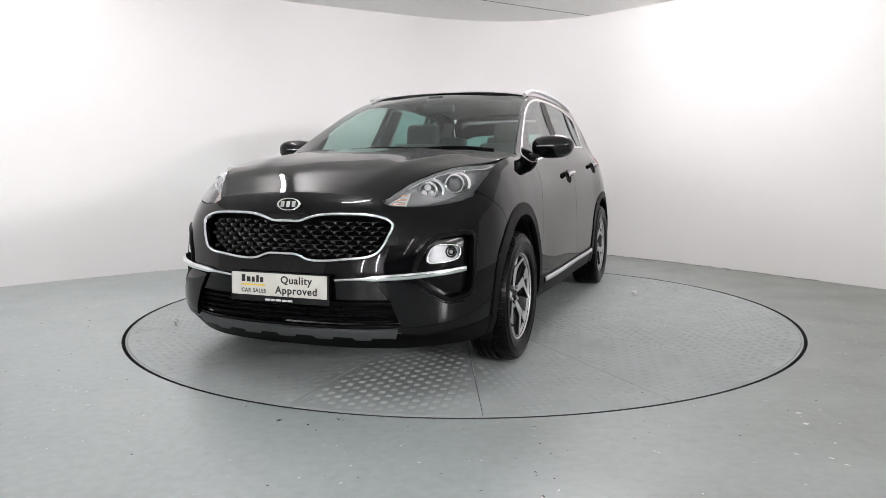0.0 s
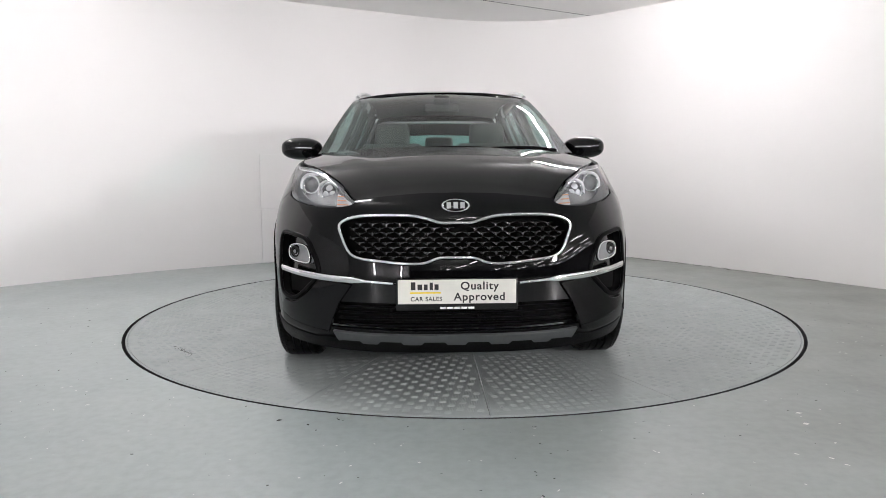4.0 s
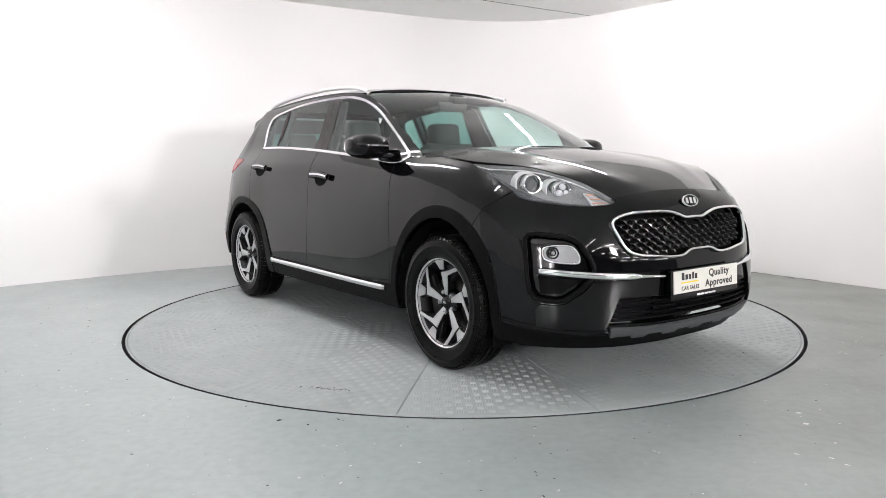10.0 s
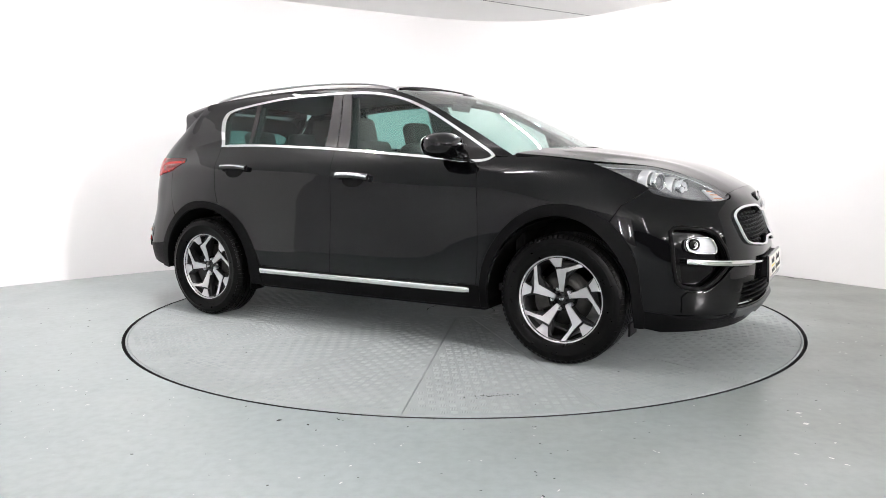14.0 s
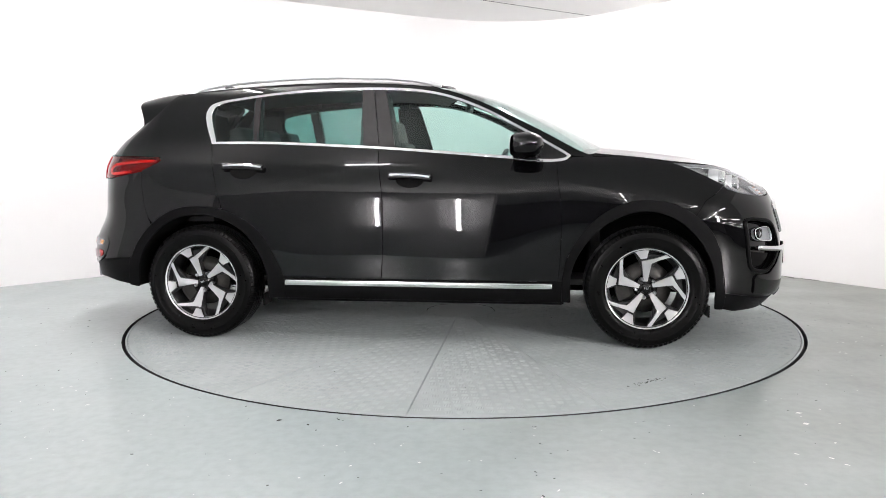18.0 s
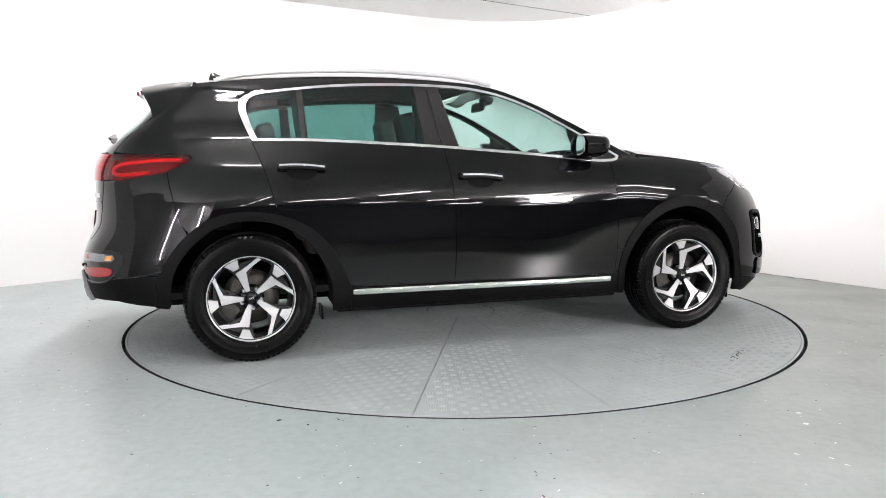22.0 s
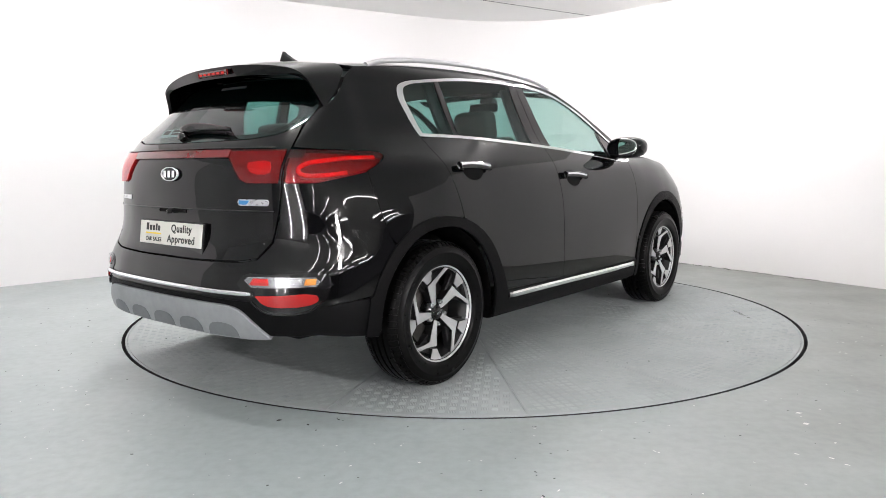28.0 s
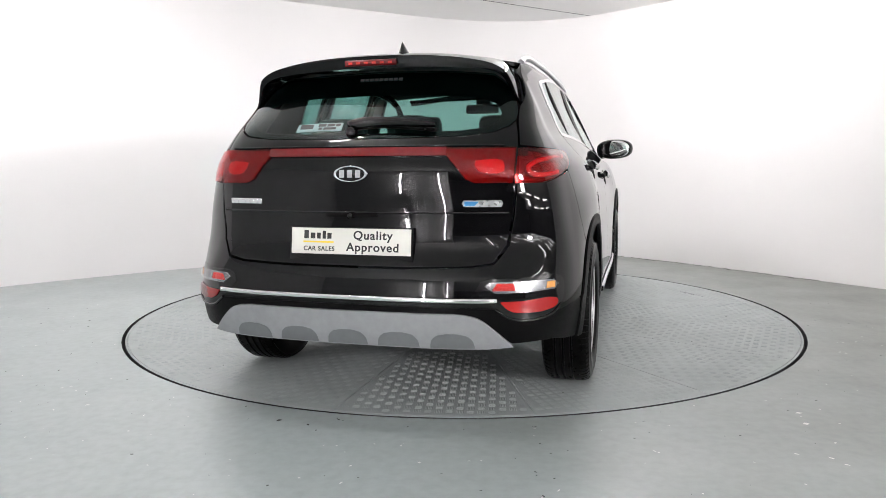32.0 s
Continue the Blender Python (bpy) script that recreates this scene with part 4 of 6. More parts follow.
def pane_skin(s, z):
    """A smooth pane that leaves out the crease of the skin at the waist."""
    z = np.atleast_1d(np.asarray(z, float))
    a, b, c = (skin(s, np.full(len(z), h)) for h in (1.165, 1.32, 1.475))
    u, v, w = (z - 1.165)[:, None], (z - 1.32)[:, None], (z - 1.475)[:, None]
    d = 0.155
    p = a * v * w / (2 * d * d) - b * u * w / (d * d) + c * u * v / (2 * d * d)
    p[:, 2] = z
    return p


glass_map = inset(pane_skin, 0.008)
front_glass = [(-0.222, 1.524), (-0.02, 1.506), (0.18, 1.466), (0.39, 1.386), (0.595, 1.272), (0.635, 1.088), (0.31, 1.118), (0.05, 1.139), (-0.135, 1.150)]
rear_glass = [(-0.36, 1.525), (-0.58, 1.520), (-0.82, 1.508), (-1.025, 1.488), (-1.01, 1.196), (-0.70, 1.184), (-0.325, 1.166)]
quarter_glass = [(-1.042, 1.487), (-1.16, 1.472), (-1.285, 1.452), (-1.335, 1.425), (-1.35, 1.38), (-1.325, 1.28), (-1.285, 1.2), (-1.03, 1.198)]
both("front_window", glass_map, F(front_glass), WINDOW, "lightly tinted window glass", doors_f, gap=0, thick=0.004)
both("rear_window", glass_map, F(rear_glass), PRIVACY, "dark tinted window glass", doors_r, gap=0, thick=0.004)
both("quarter_window", glass_map, F(quarter_glass), PRIVACY, "dark tinted window glass", doors_r, gap=0, thick=0.004)
pillar_map = inset(skin, 0.004)
both("pillar_cover", pillar_map, F([(-0.365, 1.526), (-0.292, 1.527), (-0.232, 1.158), (-0.33, 1.165)]), PILLAR, "satin black pillar cover", doors_r, gap=0.0015)
both("pillar_cover", pillar_map, F([(-0.288, 1.527), (-0.218, 1.522), (-0.130, 1.150), (-0.228, 1.158)]), PILLAR, "satin black pillar cover", doors_f, gap=0.0015)
both("window_bar", pillar_map, F([(-1.050, 1.490), (-1.018, 1.490), (-1.000, 1.195), (-1.036, 1.197)]), PILLAR, "black window bar", doors_r, gap=0)
both("mirror_sail", inset(skin, 0.003), F([(0.588, 1.278), (0.78, 1.172), (0.865, 1.118), (0.872, 1.100), (0.78, 1.084), (0.63, 1.094)]), GLOSS_BLACK, "black triangle behind the mirror", doors_f, gap=0)
# rear window
rg_l = [tail(0.0, 1.474), tail(0.3, 1.468), tail(0.50, 1.452), tail(0.575, 1.40), tail(0.605, 1.34), tail(0.621, 1.30), tail(0.628, 1.25), tail(0.622, 1.238), tail(0.606, 1.217), tail(0.556, 1.192), tail(0.434, 1.175), tail(0.233, 1.170), tail(0.0, 1.168)]
rg_uv = rg_l + [(2 * SR - s, z) for s, z in rg_l[-2:0:-1]]
panel("rear_window", inset(skin, 0.003), rg_uv, PRIVACY, tailgate, "dark tinted rear window", gap=0.001, thick=0.005)
# the border's deep top band also stands in for the dark cabin behind
hole_l = [tail(0.0, 1.362), tail(0.3, 1.356), tail(0.46, 1.345), tail(0.54, 1.315), tail(0.565, 1.28), tail(0.560, 1.245), tail(0.52, 1.218), tail(0.42, 1.204), tail(0.233, 1.198), tail(0.0, 1.196)]
hole_uv = hole_l + [(2 * SR - s, z) for s, z in hole_l[-2:0:-1]]
panel("window_border", inset(skin, 0.012), rg_uv, DARK, tailgate, "black printed border of the rear window, deepened at the top for the dark cabin", gap=0.002, thick=0.0, holes=[hole_uv], step=0.04)
for sgn in (False, True):
    q = [tail(0.55, 1.46), tail(0.585, 1.36), tail(0.60, 1.25), tail(0.61, 1.10), tail(0.70, 1.10), tail(0.672, 1.25), flank(-1.76, 1.36), flank(-1.62, 1.47)]
    panel("seam_backing", inset(skin, 0.022), q, DARK, None, "black channel beside the tailgate", sgn, gap=0, thick=0.0, step=0.03)
sticker = panel("sticker", inset(skin, 0.0015), [tail(y, z) for y, z in ((0.30, 1.200), (0.30, 1.232), (0.20, 1.236), (0.088, 1.236), (0.088, 1.204))], surface("pale_teal", (0.16, 0.26, 0.25), 0.5, vary=0.05), tailgate, "pale teal sticker with dark writing bars", gap=0, thick=0.001, step=0.03)
for y0_, y1_, z0_, z1_ in ((0.285, 0.225, 0.006, 0.024), (0.20, 0.165, 0.016, 0.026), (0.158, 0.125, 0.016, 0.026), (0.118, 0.098, 0.016, 0.026), (0.195, 0.18, 0.003, 0.011), (0.172, 0.115, 0.003, 0.011)):
    panel("writing_bar", inset(skin, 0.0003), [tail(y0_, 1.206 + z0_), tail(y0_, 1.206 + z1_), tail(y1_, 1.206 + z1_), tail(y1_, 1.206 + z0_)], LETTER_BLACK, sticker, gap=0, thick=0.0006, step=0.03)
# windscreen print and cowl
top_band = [(0.52, 1.527)] + [(y, 1.562 - 0.16 * y * y) for y in (0.4, 0.2, 0, -0.2, -0.4)] + [(-0.52, 1.527), (-0.54, 1.50), (-0.3, 1.528), (0.0, 1.536), (0.3, 1.528), (0.54, 1.50)]
panel("screen_band", inset(screen_map, 0.006), top_band, GLOSS_BLACK, None, "black printed band above the windscreen", gap=0, thick=0.002)
cowl = [(-0.74, 1.118), (-0.4, 1.148), (0.0, 1.156), (0.4, 1.148), (0.74, 1.118), (0.72, 1.085), (0.4, 1.06), (0, 1.05), (-0.4, 1.06), (-0.72, 1.085)]
panel("cowl", inset(screen_map, 0.012), cowl, CLADDING, None, "black plastic cowl under the windscreen", gap=0, thick=0.01)

# door handles: a near-black patch painting the cup's shade, and a chrome bar
for x0, z0, x1, z1, doors in ((-0.155, 0.993, 0.10, 0.980, doors_f), (-1.175, 1.045, -0.92, 1.038, doors_r)):
    for i in (0, 1):
        xc, zc = (x0 + x1) / 2, (z0 + z1) / 2
        cup = F([(xc + 0.082 * math.cos(a), zc - 0.016 + 0.045 * math.sin(a)) for a in np.linspace(0, 2 * math.pi, 20, endpoint=False)])
        panel("handle_cup_shade", inset(skin, -0.001), cup, DARK, doors[i], right=bool(i), gap=0, thick=0.002, step=0.02)
        h = strip("door_handle", skin, F([(x0 + (x1 - x0) * k / 24, z0 + (z1 - z0) * k / 24 + 0.006 * math.sin(math.pi * k / 24)) for k in range(25)]), 0.040, 0.024, GLOSS_BLACK, doors[i], "black door handle with a chrome strip", bool(i), lift=0.020)
        strip("handle_strip", skin, F([(x0 + 0.008 + (x1 - x0 - 0.016) * k / 24, z0 + (z1 - z0) * k / 24 + 0.006 * math.sin(math.pi * k / 24) + 0.002) for k in range(25)]), 0.013, 0.006, CHROME, h, "chrome strip", bool(i), lift=0.0305)
        for xe in (x0 + 0.02, x1 - 0.02):
            q = skin(*np.array([flank(xe, zc)]).T)[0]
            v, f = bm_data(block((0.03, 0.03, 0.022), tuple(q + np.array([0, 0.006, 0])), 0.006))
            carried("handle_foot", v, f, GLOSS_BLACK, h, right=bool(i))

# roof rails
rail_x = np.linspace(0.125, -1.49, 44)
ry_, rz_ = np.interp(rail_x, _rx, _ry) - 0.012, np.interp(rail_x, _rx, _rz)
up = hermite([-1.49, -1.40, -1.2, -0.9, -0.3, -0.08, 0.05, 0.125], [0.006, 0.020, 0.032, 0.036, 0.036, 0.032, 0.022, 0.006], rail_x)
for i in (0, 1):
    ln = np.stack([rail_x, ry_, rz_ + up], 1)
    v, f = sweep(ln, np.tile([0, 0.3, 1.0], (len(ln), 1)), oval(0.030, 0.026, 16, 1.0))
    rail = carried("roof_rail", v, f, RAIL, None, "satin silver roof rail", True, bool(i))

# spoiler: one shell from the tip of one side fin over the roof to the other
half = [(0.0, (-1.935, 0.0, 1.520)), (0.15, (-1.928, 0.15, 1.519)), (0.30, (-1.908, 0.30, 1.512)), (0.41, (-1.888, 0.42, 1.498)), (0.49, (-1.872, 0.51, 1.478))]
lead = [(-1.602, y, float(roof_map(-1.60, y)[0, 2]) + 0.002) for y, _ in half] + [(-1.612, 0.545, 1.497), (-1.655, 0.577, 1.455), (-1.706, 0.604, 1.397), (-1.755, 0.618, 1.350), (-1.798, 0.631, 1.312)]
trail = [q for _, q in half] + [(-1.860, 0.566, 1.447), (-1.842, 0.588, 1.412), (-1.825, 0.603, 1.372), (-1.816, 0.615, 1.340), (-1.806, 0.633, 1.309)]
lead, trail = np.array(curve_points(lead, 4)), np.array(curve_points(trail, 4))
mir_ = np.array([1, -1, 1])
lead, trail = np.vstack([lead[:0:-1] * mir_, lead]), np.vstack([trail[:0:-1] * mir_, trail])
sv, sf = [], []
for a, b in zip(lead, trail):
    r = min(1.0, abs(a[1]) / 0.63)
    w = 1 - r**3
    inw = np.array([0.25, -1.1 * math.copysign(r**2.5, a[1]), -(1.05 - r**4)])
    inw /= np.linalg.norm(inw)
    out = -inw * 0.012 * w
    prof = [a + (b - a) * k + out * math.sin(math.pi * k) for k in (0, 0.2, 0.4, 0.6, 0.8, 0.95)]
    prof += [b, b + inw * 0.006 + np.array([-0.001, 0, 0]), b + inw * (0.014 + 0.036 * w) + np.array([0.004, 0, 0])]
    prof += [a + (b - a) * 0.62 + inw * (0.014 + 0.040 * w), a + (b - a) * 0.25 + inw * (0.014 + 0.045 * w), a + inw * 0.014]
    sv += prof
k, n_ = 12, len(lead)
for i in range(n_ - 1):
    for a in range(k):
        b = (a + 1) % k
        sf.append((i * k + a, i * k + b, (i + 1) * k + b, (i + 1) * k + a))
sf += [tuple(range(k))[::-1], tuple(range((n_ - 1) * k, n_ * k))]
spoiler = carried("spoiler", sv, sf, PAINT, tailgate, "black roof spoiler with side fins", True, sharp=38)
bx = [(-1.938 + 0.27 * y * y, y, 1.492) for y in np.linspace(-0.115, 0.115, 15)]
v, f = sweep(bx, np.tile([-1, 0, -0.15], (15, 1)), [(-0.013, 0), (0.013, 0), (0.012, 0.010), (-0.012, 0.010)])
brake = carried("brake_lamp", v, f, RED_BODY, spoiler, "red high brake lamp")
for y in np.linspace(-0.09, 0.09, 6):
    carried("lamp_cell", *bm_data(block((0.004, 0.018, 0.010), (-1.948 + 0.27 * y * y, y, 1.490), 0.001)), RED_GLOW, brake, "", False)

# fin aerial
fin = []
for xx, w, h in ((-1.36, 0.0, 0.0), (-1.40, 0.026, 0.016), (-1.44, 0.036, 0.034), (-1.48, 0.034, 0.058), (-1.505, 0.028, 0.074), (-1.52, 0.022, 0.076), (-1.535, 0.026, 0.04), (-1.54, 0.024, 0.0)):
    zb = float(roof_map(xx, 0)[0, 2]) - 0.003
    fin += [(xx, -w, zb), (xx, -w * 0.45, zb + h * 0.6), (xx, 0, zb + h + 0.004), (xx, w * 0.45, zb + h * 0.6), (xx, w, zb)]
ff_ = [(i * 5 + a, i * 5 + a + 1, i * 5 + 6 + a, i * 5 + 5 + a) for i in range(7) for a in range(4)]
carried("roof_aerial", fin, ff_, GLOSS_BLACK, None, "black shark-fin aerial")


# wipers
def wiper(pts, lift, w, name, parent, mapf):
    uv = np.array(curve_points(pts, 6))
    p, n = mapf(uv[:, 0], uv[:, 1]), normals_of(mapf, uv[:, 0], uv[:, 1])
    v, f = sweep(p + n * lift, n, oval(w, 0.012, 8))
    arm = carried(name, v, f, CLADDING, parent, "black wiper arm")
    v, f = sweep(p + n * (lift - 0.012), n, oval(0.008, 0.016, 6))
    carried("wiper_blade", v, f, RUBBER, arm, "rubber blade")


wiper([(-0.55, 1.118), (-0.2, 1.138), (0.05, 1.146), (0.30, 1.136)], 0.016, 0.013, "wiper", None, screen_map)
wiper([(0.10, 1.126), (0.3, 1.142), (0.50, 1.146), (0.66, 1.130)], 0.016, 0.013, "wiper", None, screen_map)
# rear wiper: a broad moulded arm that narrows to its tip, with the blade under it
rw = np.array([tail(y, z) for y, z in curve_points([(0.045, 1.204), (-0.08, 1.214), (-0.20, 1.208), (-0.325, 1.196)], 6)])
wp_, wn_ = skin(rw[:, 0], rw[:, 1]), normals_of(skin, rw[:, 0], rw[:, 1])
v, f = [], []
for k in range(len(rw)):
    w = float(np.interp(k / (len(rw) - 1), [0, 0.12, 0.5, 1], [0.020, 0.046, 0.034, 0.014]))
    v += [wp_[k] + wn_[k] * (0.028 + o) + np.array([0, 0, a]) for a, o in oval(w, 0.020, 10, 0.9)]
f = [(k * 10 + a, k * 10 + (a + 1) % 10, k * 10 + 10 + (a + 1) % 10, k * 10 + 10 + a) for k in range(len(rw) - 1) for a in range(10)] + [tuple(range(10))[::-1], tuple(range(len(v) - 10, len(v)))]
arm_ = carried("rear_wiper", v, f, GLOSS_BLACK, tailgate, "broad gloss black rear wiper arm")
v, f = sweep(wp_ + wn_ * 0.012 - np.array([0, 0, 0.008]), wn_, oval(0.010, 0.018, 6))
carried("wiper_blade", v, f, RUBBER, arm_, "rubber blade")
q = skin(*np.array([tail(0.03, 1.194)]).T)[0]
v, f = lathe([(0.0, 0.03), (0.016, 0.03), (0.022, 0.02), (0.024, 0.0)], 20, "x")
carried("wiper_boss", [(q[0] - a, q[1] + b, q[2] + c) for a, b, c in v], f, GLOSS_BLACK, tailgate)


# ---------------------------------------------------------------- lamps, grille, badges and plates
def disc_on(at, axis, profile, n=28):
    """Lathe a profile (radius, forward) round an axis at a point; returns verts, faces."""
    a = Vector(axis).normalized()
    m = a.to_track_quat("Y", "Z").to_matrix()
    v, f = lathe(profile, n, "y")
    return [tuple(Vector(at) + m @ Vector(q)) for q in v], [q[::-1] for q in f]


lens_edge = [nose(0.474, 0.906), nose(0.496, 0.930), nose(0.535, 0.970), nose(0.572, 0.995), nose(0.62, 1.022), nose(0.662, 1.041), nose(0.70, 1.050)] + F([(1.56, 1.058), (1.475, 1.066), (1.475, 1.060), (1.56, 1.027), (1.66, 0.982), (1.755, 0.934)])
lens_edge += [nose(y, z + 0.003) for y, z in lamp_in[1:][::-1][1:]]
deep = inset(skin, 0.060)
for i in (0, 1):
    R_ = bool(i)
    lamp = panel("headlamp", deep, lens_edge, LAMP_GREY, None, "clear headlamp with round projectors", R_, gap=-0.01, thick=0.0, step=0.03)
    panel("lens", inset(skin, 0.001), lens_edge, CLEAR, lamp, "clear plastic lens", R_, gap=0.003, thick=0.006, step=0.03)
    # inner walls of the housing
    le = resample(lens_edge, 0.03)
    a_, b_ = inset(skin, 0.006)(le[:, 0], le[:, 1]), inset(skin, 0.064)(le[:, 0], le[:, 1])
    m = len(le)
    carried("bezel", np.vstack([a_, b_]), [(k, (k + 1) % m, m + (k + 1) % m, m + k) for k in range(m)], LAMP_GREY, lamp, "grey bezel", True, R_)
    for at, axis, r in (((1.772, 0.690, 0.962), (0.90, 0.32, 0.05), 0.046), ((1.868, 0.590, 0.930), (0.92, 0.26, 0.02), 0.045)):
        v, f = disc_on(at, axis, [(r * 0.80, 0.010), (r * 0.84, 0.018), (r, 0.020), (r * 1.07, 0.012), (r * 1.1, -0.03)])
        carried("projector_ring", v, f, CHROME, lamp, "bright ring", True, R_)
        v, f = disc_on(at, axis, [(0.0, 0.022), (r * 0.3, 0.020), (r * 0.55, 0.013), (r * 0.72, 0.002), (r * 0.80, -0.006), (r * 0.84, -0.01)])
        carried("projector", v, f, PROJECTOR, lamp, "grey glass projector", True, R_)
        v, f = disc_on(tuple(Vector(at) + Vector((-0.02, 0.012, 0))), axis, [(r * 1.08, -0.002), (r * 1.22, 0.004), (r * 1.30, 0.0), (r * 1.38, -0.05)])
        carried("reflector_bowl", v, f, WHITE_LAMP, lamp, "bright ribbed reflector bowl", True, R_)
        c_ = Vector(at)
        ax = Vector(axis).normalized()
        sd = Vector((0, 0, 1)).cross(ax).normalized()
        for a in (90, 210, 330) if at[0] > 1.85 else ():
            q = c_ + ax * 0.016 + sd * (math.cos(radians(a)) * r * 0.4) + Vector((0, 0, 1)) * (math.sin(radians(a)) * r * 0.4)
            v, f = disc_on(tuple(q), axis, [(0.0, 0.010), (r * 0.2, 0.009), (r * 0.33, 0.004), (r * 0.38, -0.006)], 14)
            carried("lens_element", v, f, WHITE_LAMP, lamp, "small bright lens", True, R_)
    trim_uv = [flank(1.58, 1.030), flank(1.67, 0.985), nose(0.785, 0.915), nose(0.73, 0.893), nose(0.66, 0.880), nose(0.57, 0.878), nose(0.565, 0.890), nose(0.64, 0.894), nose(0.71, 0.910), nose(0.755, 0.94), flank(1.65, 1.008), flank(1.59, 1.038)]
    panel("lamp_trim", inset(skin, 0.034), trim_uv, GREY_SKID, lamp, "dark grey inner trim", R_, gap=0, thick=0.02, step=0.02)
    # the ribbed indicator near the nose
    ind = [nose(0.485, 0.905), nose(0.53, 0.935), nose(0.553, 0.945), nose(0.556, 0.878), nose(0.50, 0.880), nose(0.472, 0.890)]
    indicator = panel("indicator", inset(skin, 0.030), ind, WHITE_LAMP, lamp, "ribbed pale amber indicator", R_, gap=0, thick=0.012, step=0.02)
    for k in range(6):
        z = 0.883 + 0.0095 * k
        strip("rib", inset(skin, 0.026), [nose(0.490 + 0.006 * k, z), nose(0.52, z + 0.001), nose(0.552, z + 0.002)], 0.004, 0.006, PALE_AMBER if k % 2 else WHITE_LAMP, indicator, right=R_, sides=6)
    strip("light_guide", inset(skin, 0.018), [nose(0.51, 0.935), nose(0.572, 0.985), nose(0.62, 1.012), nose(0.662, 1.030), nose(0.70, 1.040), flank(1.57, 1.046), flank(1.50, 1.058)], 0.012, 0.008, CHROME, lamp, "bright light strip", R_)

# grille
# added near-black sheet: paints the shade behind the mesh
panel("grille_shade", inset(skin, 0.07), grille_uv, DARK, front_bumper, "near-black sheet standing in for the shade behind the grille", gap=-0.03, thick=0)
grille = strip("grille_frame", skin, grille_uv, 0.015, 0.024, CHROME, front_bumper, "bright chrome frame of the grille", closed=True, lift=0.004)
gp = np.array(shrink(resample(grille_uv, 0.02), 0.016))
gv, gf = [], []
low_map, high_map = inset(skin, 0.040), inset(skin, 0.012)
rows_z = np.arange(0.634, 0.835, 0.0205)
for r, z in enumerate(rows_z):
    for c in range(-9, 10):
        sc = SF + (c + 0.5 * (r % 2)) * 0.0620
        # each piece is a proud arrowhead: a slim upper edge that falls to a forward point, with an open dark notch beside it
        t_ = [(-0.033, 0.0060), (0.031, 0.0075), (0.019, -0.0005), (0.004, -0.0125), (-0.004, -0.0015)]
        uv = np.array([(sc + a, z + b) for a, b in t_])
        if not inside(gp, uv.mean(0)[None])[0] or inside(gp, uv).sum() < 4:
            continue
        b0 = len(gv)
        mid_, lo_ = np.vstack([inset(skin, d)(uv[k:k + 1, 0], uv[k:k + 1, 1]) for k, d in enumerate((0.030, 0.028, 0.016, 0.012, 0.018))]), low_map(uv[:, 0], uv[:, 1])
        tip = high_map([sc + 0.006], [z + 0.0015])[0]
        gv += list(mid_) + [tip] + list(lo_)
        gf += [(b0 + k, b0 + (k + 1) % 5, b0 + 5) for k in range(5)] + [(b0 + 6 + k, b0 + 6 + (k + 1) % 5, b0 + (k + 1) % 5, b0 + k) for k in range(5)]
tagged(carried("grille_mesh", gv, gf, MESH, front_bumper, "gloss black scaly grille mesh", False), kind="stuff")

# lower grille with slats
# added near-black sheet: paints the shade behind the slats
panel("lower_grille_shade", inset(skin, 0.06), low_uv, DARK, front_bumper, "near-black sheet standing in for the shade inside the lower intake", gap=-0.03, thick=0)
for k, z in enumerate((0.345, 0.372, 0.399, 0.424)):
    ys = np.linspace(-0.535, 0.535, 31)
    strip("slat", inset(skin, 0.022), [nose(y, z) for y in ys], 0.010, 0.03, CLADDING, front_bumper)
for y in (-0.30, -0.1, 0.1, 0.30):
    strip("upright", inset(skin, 0.04), [nose(y, z) for z in np.linspace(0.33, 0.44, 5)], 0.012, 0.02, DARK, front_bumper)

# painted wedge that stands proud beside the intake
wedge = [(0.470, 0.527), (0.600, 0.538), (0.630, 0.520), (0.682, 0.468), (0.730, 0.428), (0.758, 0.420), (0.800, 0.424), (0.812, 0.40), (0.806, 0.325), (0.66, 0.302), (0.580, 0.306), (0.572, 0.330), (0.526, 0.447)]
for i in (0, 1):
    panel("bumper_wedge", inset(skin, -0.013), [nose(*q) for q in wedge], PAINT, front_bumper, "proud glossy black bumper corner", bool(i), gap=0, thick=0.03, step=0.03, roll=0.004)

